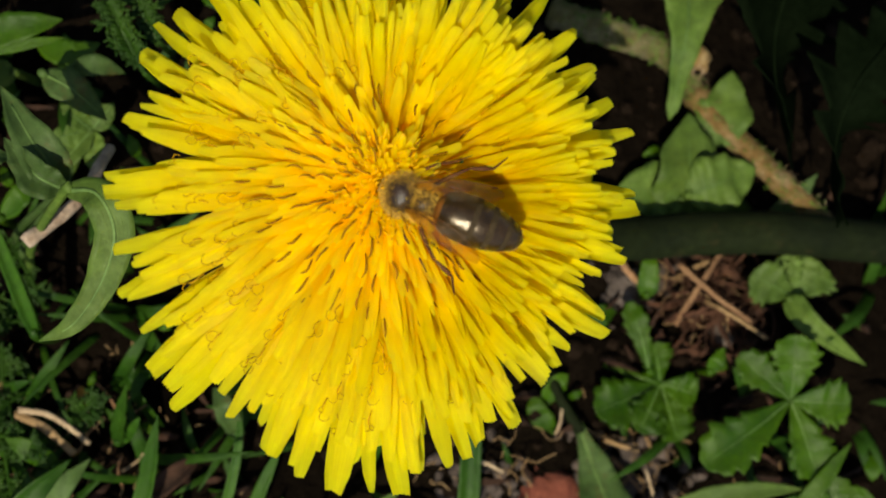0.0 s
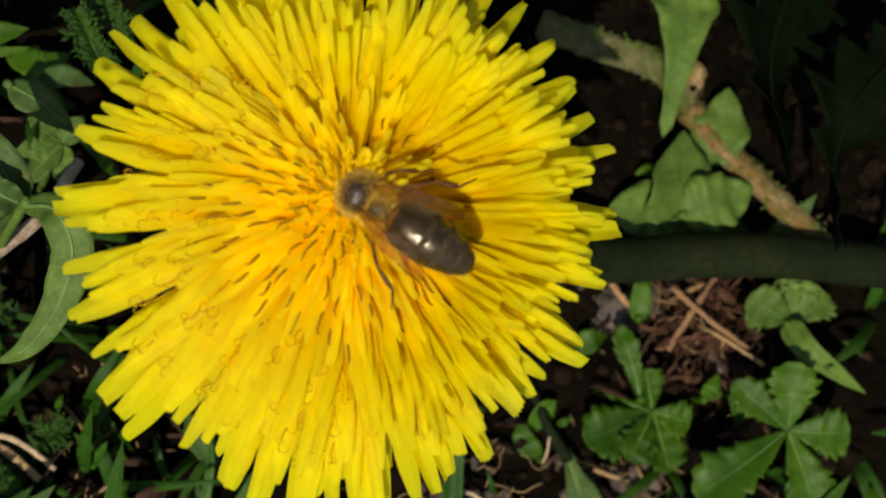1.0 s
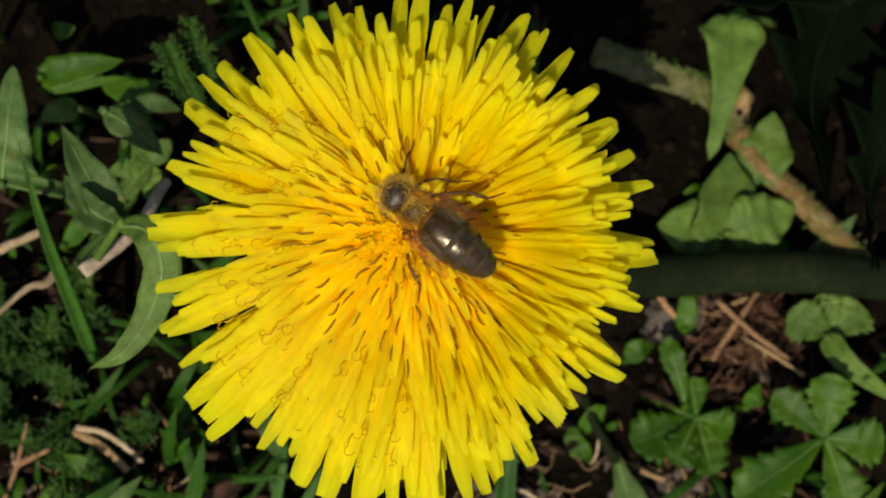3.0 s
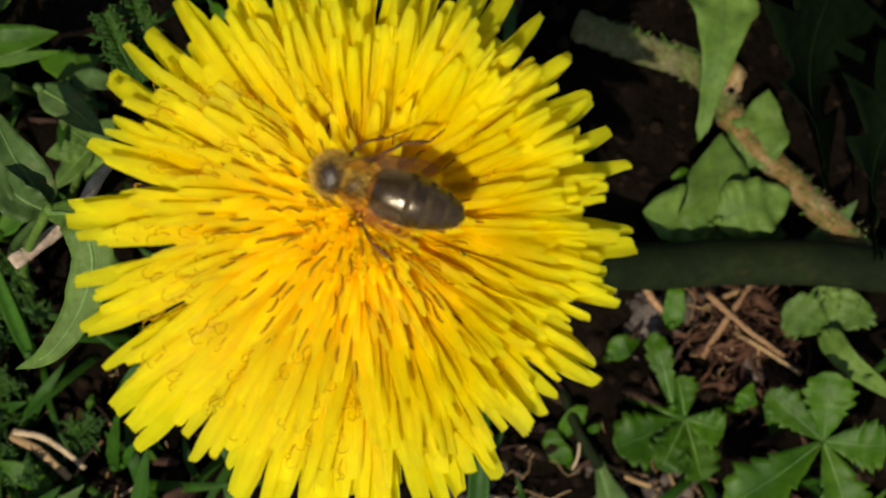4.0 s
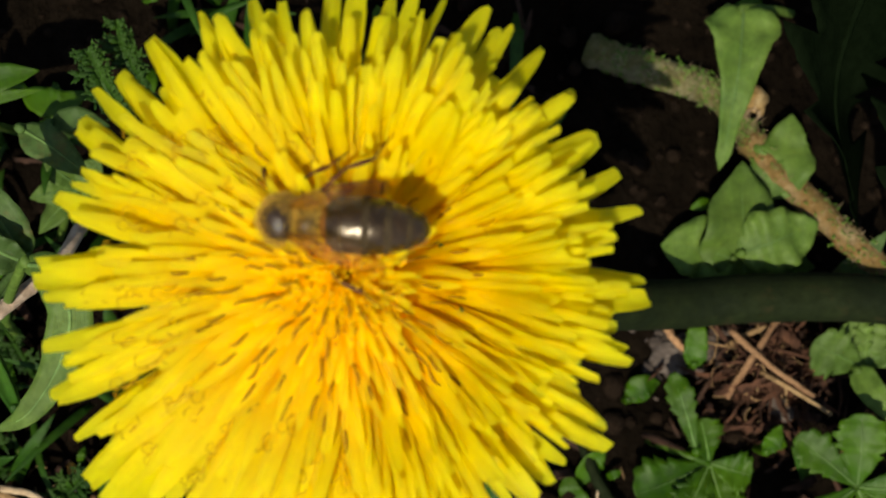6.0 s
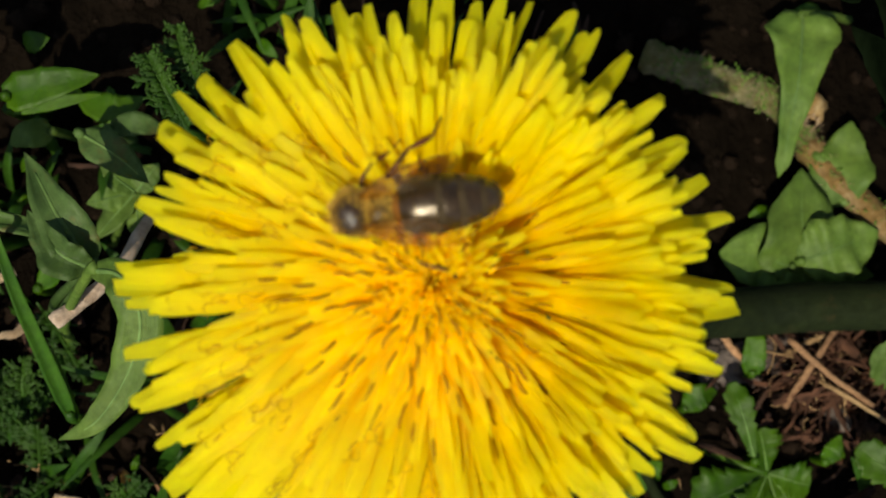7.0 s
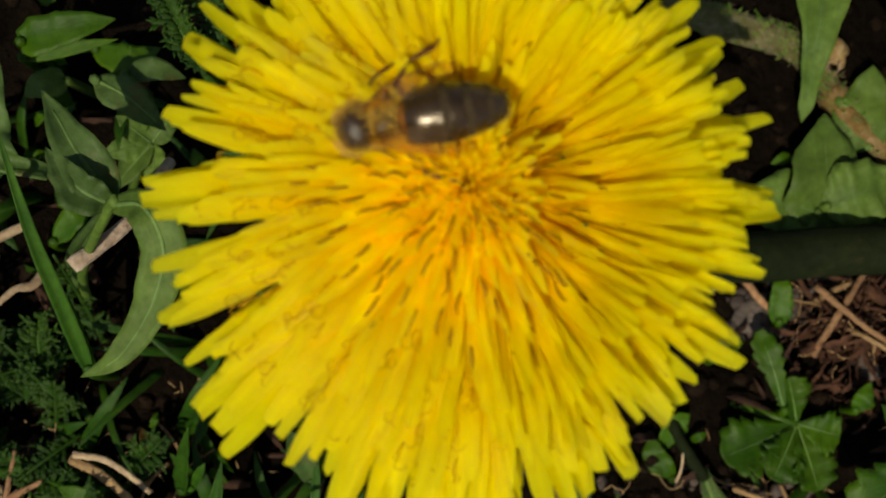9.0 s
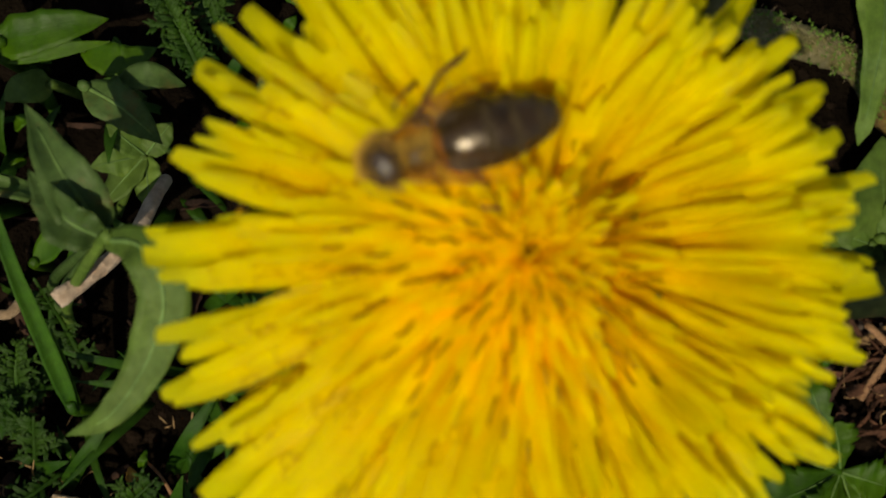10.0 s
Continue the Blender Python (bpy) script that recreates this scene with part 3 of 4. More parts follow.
    for i in range(22):
        a = i / 22 * 6.283
        o = Vector((math.cos(a), math.sin(a), 0))
        inner = i % 2 == 0
        pts = [o * 4.5 + Vector((0, 0, -17.5)), o * 6.6 + Vector((0, 0, -12)), o * (7.6 if inner else 9.5) + Vector((0, 0, -6 if inner else -13)), o * (8.6 if inner else 9.0) + Vector((0, 0, -3.5 if inner else -18))]
        v, f, u = ribbon_data(spline(pts, 10), outline("lance", 1.1, 10, i), 0.2, (o.x, o.y, 0.3), 0, 0, i)
        mesh("bract", v, f, BRACT, ob, uvs=u)
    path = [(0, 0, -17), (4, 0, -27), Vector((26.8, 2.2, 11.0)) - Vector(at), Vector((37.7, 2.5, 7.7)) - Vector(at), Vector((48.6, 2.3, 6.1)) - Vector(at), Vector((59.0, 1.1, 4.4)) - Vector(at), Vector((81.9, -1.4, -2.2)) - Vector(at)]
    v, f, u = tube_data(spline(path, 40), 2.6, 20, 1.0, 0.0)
    mesh("stalk", v, f, STALK_SHADE, ob, "bent green hollow stalk with shade put in its colour", u)


build_dandelion()


# ---- bee ----
def furry(centre, radii, count, length, seed, turn=None, front=None, bald=2.0):
    """Short hairs that stand off a rounded body."""
    rng = random.Random(seed)
    verts, faces = [], []
    for _ in range(count):
        d = Vector((rng.gauss(0, 1), rng.gauss(0, 1), rng.gauss(0, 1))).normalized()
        if front is not None and d.dot(front) < -0.2:
            continue
        if d.z > bald + 0.12 * rng.uniform(-1, 1):
            continue
        p = Vector((d.x * radii[0], d.y * radii[1], d.z * radii[2]))
        q = d + Vector((rng.uniform(-0.4, 0.4), rng.uniform(-0.4, 0.4), rng.uniform(-0.2, 0.4)))
        e = p + q.normalized() * length * rng.uniform(0.6, 1.2)
        s = d.cross(Vector((rng.uniform(-1, 1), rng.uniform(-1, 1), rng.uniform(-1, 1)))).normalized() * 0.02
        t = d.cross(s).normalized() * 0.02
        k = len(verts)
        for w in (p + s, p - s * 0.5 + t, p - s * 0.5 - t, e):
            verts.append((turn @ w if turn else w) + Vector(centre))
        faces += [(k, k + 1, k + 3), (k + 1, k + 2, k + 3), (k + 2, k, k + 3)]
    return verts, faces


def build_bee():
    bee = base_of("bee", (0, 0, 60), "dark brown honeybee dusted with pollen on the dandelion", "bee")
    # thorax: a bald dark disc in a ring of pale fuzz
    v, f = ball_data((2.4, 0, 0.2), (1.45, 1.5, 1.35), None, 0.08, 2, 3)
    thorax = mesh("thorax", v, f, FURDARK, bee, "dark brown furry thorax")
    v, f = furry((2.4, 0, -0.1), (1.45, 1.55, 1.3), 6500, 0.52, 5, None, Vector((0.35, 0, -0.55)), 0.8)
    mesh("fur", v, f, FUR, thorax, "golden fringe of hairs", smooth=False)
    v, f = furry((2.4, 0, 0.15), (1.45, 1.52, 1.35), 2600, 0.34, 6, None, None, 0.88)
    mesh("short_fur", v, f, FURTOP, thorax, "short brown hairs", smooth=False)
    v, f = ball_data((0.6, 0, 0.1), (1.2, 1.25, 1.0), None, 0.05, 7, 3)
    waist = mesh("waist", v, f, FURDARK, bee, "dark hind plate of the thorax")
    v, f = furry((0.8, 0, 0.12), (1.15, 1.35, 1.0), 3600, 0.5, 9)
    mesh("fur", v, f, FUR, waist, "pale collar of hairs", smooth=False)
    # head, bent down to the florets
    tilt = Matrix.Rotation(radians(40), 3, "Y")
    v, f = ball_data((3.9, 0, -1.25), (0.75, 1.3, 1.1), tilt, 0.03, 4, 3)
    head = mesh("head", v, f, FURDARK, bee)
    v, f = furry((3.9, 0, -1.25), (0.7, 1.25, 1.05), 700, 0.42, 8, tilt)
    mesh("fur", v, f, FUR, head, "golden hairs", smooth=False)
    for s in (-1, 1):
        v, f = ball_data((4.0, s * 1.1, -1.3), (0.45, 0.34, 0.8), tilt, 0, 1, 2)
        mesh("eye", v, f, EYE, head, "glossy black compound eye")
        v, f, u = tube_data(spline([(4.5, s * 0.4, -1.3), (5.0, s * 0.9, -0.9), (5.2, s * 1.6, -1.1), (5.0, s * 2.7, -1.5)], 9), [0.07, 0.06, 0.07, 0.08, 0.08, 0.08, 0.08, 0.08, 0.075, 0.05], 6)
        mesh("antenna", v, f, LEG, head, uvs=u)
    # abdomen: overlapping rings on a drooping axis
    prof = [(-0.35, 0.8), (-0.75, 1.6), (-1.3, 2.1), (-2.0, 2.32), (-2.9, 2.4), (-3.8, 2.4), (-4.7, 2.2), (-5.6, 1.94), (-6.4, 1.55), (-7.05, 1.05), (-7.45, 0.3)]
    axis = [Vector((x, 0, 0.25 - 0.025 * x * x)) for x, _ in prof]
    fine = spline(axis, 40)
    rr = [Vector((r, 0, 0)) for _, r in prof]
    rad = [max(0.05, w.x * 0.80) for w in spline(rr, 40)]
    cuts = [0, 5, 11, 17, 23, 29, 34, 40]
    abdomen = None
    for i in (1, 0, 2, 3, 4, 5, 6):
        a, b = cuts[i], cuts[i + 1]
        ring = fine[a : b + 1]
        r = [rad[k] * (1.0 + 0.006 * (k - a) / (b - a)) for k in range(a, b + 1)]
        v, f, u = tube_data(ring, r, 28, 0.92)
        f = f[: -1 if i == 6 else -2]
        if abdomen is None:
            abdomen = mesh("abdomen", v, f, CHITIN, bee, "glossy dark brown ringed abdomen", u)
        else:
            mesh("ring", v, f, AMBER if i == 0 else CHITIN, abdomen, "amber brown first ring" if i == 0 else "", u)
        if i > 2:
            w = 2
            v, f, u = tube_data(fine[a : a + w + 1], [rad[k] * 1.006 for k in range(a, a + w + 1)], 28, 0.922)
            f = f[:-2]
            mesh("hair_band", v, f, BAND, abdomen, "paler brown hair band", u)
    hairs = []
    for k in range(2, 38, 2):
        hairs.append(furry(fine[k], (0.3, rad[k], rad[k] * 0.92), 16 if k < 22 else 110, 0.26, 30 + k))
    v, f, u = joined(hairs)
    tagged(mesh("fine_hairs", v, f, FURTOP, abdomen, "short pale hairs", smooth=False), kind="stuff")
    # pollen caught in the hairs
    rng = random.Random(17)
    grains = []
    for _ in range(170):
        d = Vector((rng.gauss(0, 1), rng.gauss(0, 1), abs(rng.gauss(0, 1)))).normalized()
        if rng.random() < 0.55:
            p = Vector((2.4, 0, 0.2)) + d * rng.uniform(1.42, 1.75)
        else:
            k = min(39, int(20 + 20 * math.sqrt(rng.random())))
            p = fine[k] + Vector((0, d.y * rad[k] * 1.02, abs(d.z) * rad[k] * 0.88))
        r = rng.uniform(0.02, 0.042)
        grains.append(ball_data(p, (r, r, r), None, 0, 1, 1))
    v, f, u = joined(grains)
    tagged(mesh("pollen", v, f, POLLEN, bee, "yellow pollen grains", u), kind="stuff")
    # wings folded back over the abdomen
    for s in (-1, 1):
        for name, length, width, rise, splay in (("forewing", 6.9, 1.15, 2.1, 15), ("hindwing", 4.6, 0.8, 1.9, 21)):
            a = radians(180 - s * splay)
            d = Vector((math.cos(a), math.sin(a), 0))
            p0 = Vector((1.7, s * 1.0, 1.15))
            pts = [p0, p0 + d * length * 0.35 + Vector((0, 0, rise - 1.1)), p0 + d * length * 0.7 + Vector((0, 0, rise - 1.3)), p0 + d * length + Vector((0, 0, rise - 2.4))]
            n = 18
            wid = []
            for i in range(n + 1):
                q = i / n
                w = width * (0.12 + 0.88 * math.sin(math.pi * min(1, q * 0.96 + 0.02) ** 1.25) ** 0.75)
                wid.append((w * (1.0 if s > 0 else 0.55), w * (0.55 if s > 0 else 1.0)))
            v, f, u = ribbon_data(spline(pts, n), wid, -0.05, (0.05, s * 0.24, 0.97), 0, 0.06, 3 + s, 0.03, 7)
            wing = mesh(name, v, f, WING, bee, "clear amber wing with dark veins", u)
            wing.visible_shadow = False
            for off in (-0.9,):
                vein = []
                for i, p in enumerate(spline(pts, n)[:-2]):
                    vein.append(p + Vector((0, off * wid[i][0] * 0.9, 0.05)))
                v, f, u = tube_data(vein, 0.028, 5)
                mesh("vein", v, f, LEG, wing, uvs=u)
    # legs, each hung at its hip
    spec = {"foreleg": (3.0, 0.9, [(0.4, 1.6, -0.2), (0.7, 2.5, 0.2), (0.8, 3.3, -0.5), (1.2, 4.3, -1.0)], 0.12),
            "midleg": (2.0, 1.0, [(-0.2, 1.8, -0.1), (-0.9, 2.7, 0.3), (-2.0, 3.6, -0.6), (-2.9, 4.7, -1.1)], 0.125),
            "hindleg": (1.0, 1.0, [(-1.6, 1.8, -0.1), (-3.0, 2.8, 0.5), (-4.8, 3.3, 0.0), (-5.6, 4.5, -0.9)], 0.16)}
    legs = []
    for name, (x, y, pts, thick) in spec.items():
        for s in (-1, 1):
            hip = Vector((x, s * y, -0.7))
            line = [Vector((0, 0, 0))] + [Vector((a, s * (b - 0.4), c)) for a, b, c in pts]
            v, f, u = tube_data(spline(line[:3], 6), [thick * k for k in (0.7, 1.0, 1.15, 1.1, 1.0, 0.85, 0.7)], 7)
            leg = mesh(name, v, f, LEG, bee, "reddish brown jointed leg", u)
            leg.location = hip * 1e-3
            v, f, u = tube_data(spline(line[2:4], 6), [thick * k for k in (0.6, 0.8, 1.0, 1.25, 1.2, 1.0, 0.6)], 7, 0.7)
            mesh("shin", v, f, LEG, leg, uvs=u)
            v, f, u = tube_data(spline(line[3:], 5), [thick * k for k in (0.55, 0.6, 0.5, 0.45, 0.36, 0.28)], 6)
            mesh("foot", v, f, LEG, leg, uvs=u)
            v, f = furry(line[2] * 0.6, (0.5, 0.25, 0.2), 30, 0.18, int(x * 10) + s)
            mesh("leg_hair", v, f, FUR, leg, smooth=False)
            legs.append((leg, hip * 1e-3, s * (1 if name == "midleg" else -1)))
    return bee, legs


bee, legs = build_bee()

# ---- weeds round the flower ----
def build_left_weeds():
    leaf("arrow_leaf", "broad dull green arrow-shaped leaf standing over the weeds", "leaf", [(-44.3, 12.6, 25.3), (-43.3, 17.7, 26.4), (-42.9, 25.4, 25.3)], 3.3, DULL, "hastate", n=34, cup=0.12, roll=6, seed=3, wave=0.16, rib=0.3, root=(-46, 14))
    leaf("broad_leaf", "broad pale green leaf by the arrow leaf", "leaf", [(-49.6, 30.5, 26.4), (-47.0, 26.0, 27.5), (-46.6, 21.4, 26.4)], 3.2, GREY, "oval", seed=6, wave=0.16, rib=0.3)
    leaf("folded_leaf", "narrow folded green leaf with a pale midrib", "leaf", [(-29.7, 8.2, 33.0), (-31.7, 11.6, 34.1), (-35.9, 18.3, 31.9)], 2.2, DULL, "lance", cup=0.5, seed=7, wave=0.16, rib=0.4, root=(-42, 3))
    leaf("folded_leaf", "small folded green leaf with reddish edges", "leaf", [(-29.3, 8.0, 34.1), (-31.9, 9.5, 35.2), (-35.3, 13.2, 33.0)], 1.7, DULL, "lance", cup=0.7, seed=8, wave=0.16, rib=0.3, root=(-41, 1))
    leaf("curled_leaf", "curved grey-green leaf hanging in a hook", "leaf", [(-29.1, 7.9, 35.8), (-25.3, 7.3, 40.2), (-23.8, 3.8, 40.2), (-25.2, -0.5, 39.1), (-28.0, -4.4, 38.5), (-31.5, -6.0, 37.4)], 1.75, GREY, "oval", cup=0.1, seed=9, wave=0.16, rib=0.25, n=30, root=(-40, 0))
    leaf("grass", "long smooth dark green grass blade", "grass", [(-37.3, -6.8, 15.4), (-38.2, -0.9, 19.8), (-39.5, 6.8, 25.3), (-40.6, 16.6, 30.8)], 0.8, GRASS, "grass", cup=0.5, seed=10, rib=0.0)
    leaf("grass", "slim green grass blade beside a longer one", "grass", [(-37.1, -6.9, 14.3), (-37.5, -2.5, 17.6), (-37.9, 0.7, 19.8)], 0.6, FRESH, "grass", cup=0.4, seed=11)
    stick("dead_stalk", "pale pinkish dead stalk with a cut end", "twig", [(-35.1, 3.2, 27.5), (-32.8, 5.1, 26.4), (-29.9, 8.0, 24.2), (-28.4, 13.3, 17.6)], (0.8, 0.6), BLEACHED, sides=14, groove=0.0, flat=1.0)
    stick("dead_stalk", "dry beige curled stalk among the weeds", "twig", [(-48.6, -1.6, 14.3), (-44.3, 1.5, 16.5), (-42.0, 1.9, 17.6), (-40.8, 3.7, 16.5)], (0.25, 0.6), PALE, flat=0.4)
    stick("dead_stalk", "dry bent brownish stalk", "twig", [(-51.4, 2.1, 14.3), (-49.2, 5.0, 16.5), (-46.2, 6.2, 17.6), (-42.5, 8.0, 16.5)], (0.56, 0.50), PALE)
    leaf("grass", "wide light green grass blade crossing the weeds", "grass", [(-41.1, 24.5, 22.0), (-36.9, 25.4, 22.8), (-32.0, 26.4, 22.0)], 1.9, FRESH, "grass", cup=0.2, seed=12)
    leaf("grass", "short light green blade", "grass", [(-41.6, 23.6, 20.0), (-37.0, 24.0, 20.8), (-32.2, 24.7, 20.8)], 0.78, FRESH, "grass", seed=13)
    leaf("small_leaf", "small light green leaf in the shade", "leaf", [(-36.9, 25.6, 12.1), (-33.3, 24.2, 13.2), (-30.2, 25.5, 12.1)], 1.6, FRESH, "oval", seed=14)
    leaf("small_leaf", "rounded small green leaf", "leaf", [(-38.7, 21.9, 15.4), (-40.7, 21.5, 16.5), (-43.0, 20.6, 15.4)], 1.5, GREY, "oval", seed=15)
    leaf("small_leaf", "narrow grey-green leaf among the weeds", "leaf", [(-34.8, 21.2, 19.8), (-31.3, 19.1, 20.9), (-28.6, 16.3, 17.6)], 1.9, DULL, "lance", seed=16, rib=0.25)
    leaf("small_leaf", "small green leaf behind the petals", "leaf", [(-32.3, 21.6, 18.7), (-29.0, 21.9, 19.8), (-26.5, 21.3, 17.6)], 1.2, DULL, "lance", seed=17)
    compound_leaf("pinnate_leaf", "light green compound leaf in broken shade", "leaf", (-31.1, 15.7, 13.2), [((-34.0, 18.3, 15.4), 1.2), ((-35.6, 14.6, 15.0), 1.4), ((-35.0, 11.0, 14.3), 1.5), ((-30.6, 10.6, 13.6), 1.5), ((-28.6, 18.6, 13.6), 1.3)], GREY, (-36, 10), "oval", 20, cup=0.1)
    leaf("small_leaf", "light green leaf beside the beige stalk", "leaf", [(-41.3, 6.1, 13.2), (-38.7, 8.7, 14.3), (-37.3, 10.6, 13.2)], 1.3, FRESH, "lance", seed=22)


def feather(label, points, length, seed, pairs=16):
    """A yarrow leaf: a rib with finely cut side leaflets."""
    line = spline(points, pairs)
    at = Vector(points[0])
    ob = base_of("yarrow_leaf", points[0], label, "leaf", "yarrow leaves")
    v, f, u = tube_data([p - at for p in line], [0.35 - 0.2 * i / pairs for i in range(pairs + 1)], 6)
    mesh("rib", v, f, FEATHER, ob, uvs=u)
    rng = random.Random(seed)
    bits = []
    for i in range(1, pairs):
        s = i / pairs
        ahead = (line[i + 1] - line[i - 1]).normalized()
        side = ahead.cross(Vector((0, 0, 1))).normalized()
        for sg in (-1, 1):
            if rng.random() < 0.15:
                continue
            ln = length * (0.35 + 0.65 * math.sin(math.pi * (0.1 + 0.85 * s))) * rng.uniform(0.5, 1.3)
            p0 = line[i] - at
            d = (side * sg * rng.uniform(0.7, 1.1) + ahead * rng.uniform(0.2, 0.7) + Vector((0, 0, rng.uniform(-0.1, 0.6)))).normalized()
            p1 = p0 + d * ln
            bits.append(ribbon_data(spline([p0, p0 + d * ln * 0.5 + Vector((0, 0, 0.3)), p1], 4), [(0.16, 0.16), (0.24, 0.24), (0.26, 0.26), (0.2, 0.2), (0.06, 0.06)], 0.3, (0, 0, 1), 0, 0, i, 0.12, 3))
            for k in (0.4, 0.75):
                for sg2 in (-1, 1):
                    q0 = p0 + d * ln * k
                    d2 = (d * 0.8 + ahead * sg2 * 0.9 + Vector((rng.uniform(-0.5, 0.5), rng.uniform(-0.5, 0.5), rng.uniform(-0.3, 1.0)))).normalized()
                    bits.append(ribbon_data([q0, q0 + d2 * ln * 0.28, q0 + d2 * ln * 0.52], [(0.1, 0.1), (0.15, 0.15), (0.04, 0.04)], 0.3, (0, 0, 1), 0, 0, i, 0.1, 3))
    v, f, u = joined(bits)
    tagged(mesh("feathering", v, f, FEATHER, ob, uvs=u), kind="stuff")
    root = Vector((points[0][0], points[0][1], ground_height(points[0][0], points[0][1]) - 1)) - at
    v, f, u = tube_data([root, root * 0.5, Vector((0, 0, 0))], 0.35, 6)
    mesh("stalk", v, f, FEATHER, ob, uvs=u)


def build_yarrow():
    feather("feathery dark green yarrow leaf", [(-24.2, 21.1, 19.8), (-25.7, 24.6, 22.0), (-27.6, 28.3, 22.0)], 2.0, 1, 24)
    feather("feathery dark green yarrow leaf", [(-22.8, 24.5, 18.7), (-24.5, 28.1, 19.8), (-25.1, 31.3, 19.8)], 1.8, 2, 24)
    rng = random.Random(12)
    for i in range(30):
        u, v = rng.uniform(-140, 195), rng.uniform(440, 690)
        x, y = -42 + (u - 105) * 0.0715, -1 - (v - 441) * 0.0715
        a = rng.uniform(0, 6.28)
        ln = rng.uniform(6, 12)
        z = ground_height(x, y) + rng.uniform(1, 3)
        feather("small feathery yarrow leaf close to the soil", [(x, y, z), (x + ln * 0.4 * math.cos(a), y + ln * 0.4 * math.sin(a), z + ln * 0.3), (x + ln * 0.8 * math.cos(a), y + ln * 0.8 * math.sin(a), z + ln * rng.uniform(0.3, 0.75))], rng.uniform(1.5, 2.6), 40 + i, 13)


def build_lower_weeds():
    stick("straw", "dry split straw lying on the soil", "straw", [(-40.6, -15.5, 12.1), (-37.3, -16.9, 13.2), (-34.2, -20.2, 12.1)], (0.56, 0.43), STRAW, flat=0.5)
    stick("straw", "pale dry straw lying on another", "straw", [(-39.9, -14.9, 13.2), (-36.3, -15.8, 13.2), (-32.5, -19.1, 12.1)], (0.37, 0.31), PALE, flat=0.6)
    leaf("short_leaf", "blunt bright green leaf with a yellow tip", "leaf", [(-36.2, -21.4, 12.1), (-38.3, -19.4, 14.3), (-41.2, -17.9, 14.3)], 1.3, FRESH, "oval", seed=31)
    leaf("broad_leaf", "broad dark green curved blade", "leaf", [(-43.6, -30.5, 15.4), (-38.2, -24.3, 18.7), (-33.4, -19.9, 17.6)], 1.5, GRASS, "lance", cup=0.45, seed=32)
    leaf("broad_leaf", "broad blue-green blade in half shade", "leaf", [(-39.3, -29.3, 13.2), (-35.1, -23.6, 15.4), (-32.0, -20.4, 14.3)], 1.2, DULL, "lance", seed=33)
    leaf("small_leaf", "small pointed green leaf", "leaf", [(-45.0, -25.3, 11.0), (-43.3, -23.1, 12.1), (-41.7, -21.2, 12.1)], 1.1, FRESH, "lance", seed=34)
    leaf("small_leaf", "small upright green leaf", "leaf", [(-44.6, -27.6, 11.0), (-44.7, -25.8, 12.1), (-45.4, -24.1, 12.1)], 1.1, FRESH, "lance", seed=35)
    leaf("grass", "upright green grass blade", "grass", [(-29.7, -19.2, 11.0), (-28.4, -15.7, 15.4), (-26.9, -12.0, 19.8)], 0.9, GRASS, "grass", cup=0.4, seed=36)
    leaf("grass", "short green grass blade", "grass", [(-28.8, -18.9, 11.0), (-27.5, -17.3, 13.2), (-26.6, -16.1, 14.3)], 0.6, GRASS, "grass", cup=0.4, seed=37)
    leaf("grass", "folded green grass blade", "grass", [(-27.9, -30.5, 15.4), (-25.4, -23.1, 18.7), (-24.2, -18.9, 20.9), (-23.2, -14.9, 23.1)], 1.0, GRASS, "grass", cup=0.5, seed=38)
    leaf("grass", "wide green blade lying low", "grass", [(-25.8, -31.1, 12.1), (-30.3, -28.5, 13.2), (-34.5, -26.8, 12.1)], 1.2, GREY, "grass", seed=39)
    leaf("dead_leaf", "curled brown dead leaf", "dead leaf", [(-26.0, -25.3, 11.0), (-22.9, -22.9, 13.2), (-20.3, -20.9, 12.1)], 1.3, LITTER, "lance", cup=0.8, seed=40)
    leaf("grass", "light green blade under the petals", "grass", [(-16.1, -31.1, 12.1), (-13.7, -24.9, 15.4), (-10.8, -18.8, 16.5)], 0.9, GRASS, "grass", seed=41)
    leaf("grass", "green blade behind the lower petals", "grass", [(-19.3, -31.6, 9.9), (-16.4, -21.4, 12.1), (-15.7, -14.7, 12.1)], 0.6, GRASS, "grass", cup=0.5, seed=42)
    leaf("grass", "green blade lying across the soil", "grass", [(-6.3, -31.1, 12.1), (-2.3, -27.9, 14.3), (2.4, -24.9, 14.3)], 0.9, GREY, "grass", seed=43)
    leaf("grass", "smooth upright green stem behind the lower petals", "grass", [(9.0, -35.8, 7.7), (9.7, -25.6, 11.0), (10.3, -15.9, 13.2), (10.8, -10.7, 12.1)], 1.3, GRASS, "grass", cup=0.6, seed=44)
    leaf("small_leaf", "light green leaf in the shade of the petals", "leaf", [(-16.5, -18.9, 11.0), (-17.3, -15.6, 13.2), (-18.7, -13.3, 12.1)], 1.3, DULL, "oval", seed=45)
    stick("straw", "pale bleached straw on the soil", "straw", [(-47.3, -29.1, 9.9), (-44.2, -28.5, 11.0), (-41.5, -29.1, 9.9)], (0.62, 0.56), PALE, flat=0.5)
    stick("straw", "pale bleached straw on the soil", "straw", [(-39.4, -28.5, 9.9), (-35.4, -30.0, 11.0), (-31.6, -31.6, 9.9)], (0.56, 0.50), PALE, flat=0.5)
    stick("twig", "thin brown twig standing in the weeds", "twig", [(-50.7, -26.5, 9.9), (-47.6, -20.4, 12.1), (-45.3, -14.2, 14.3)], (0.31, 0.25), TWIG)
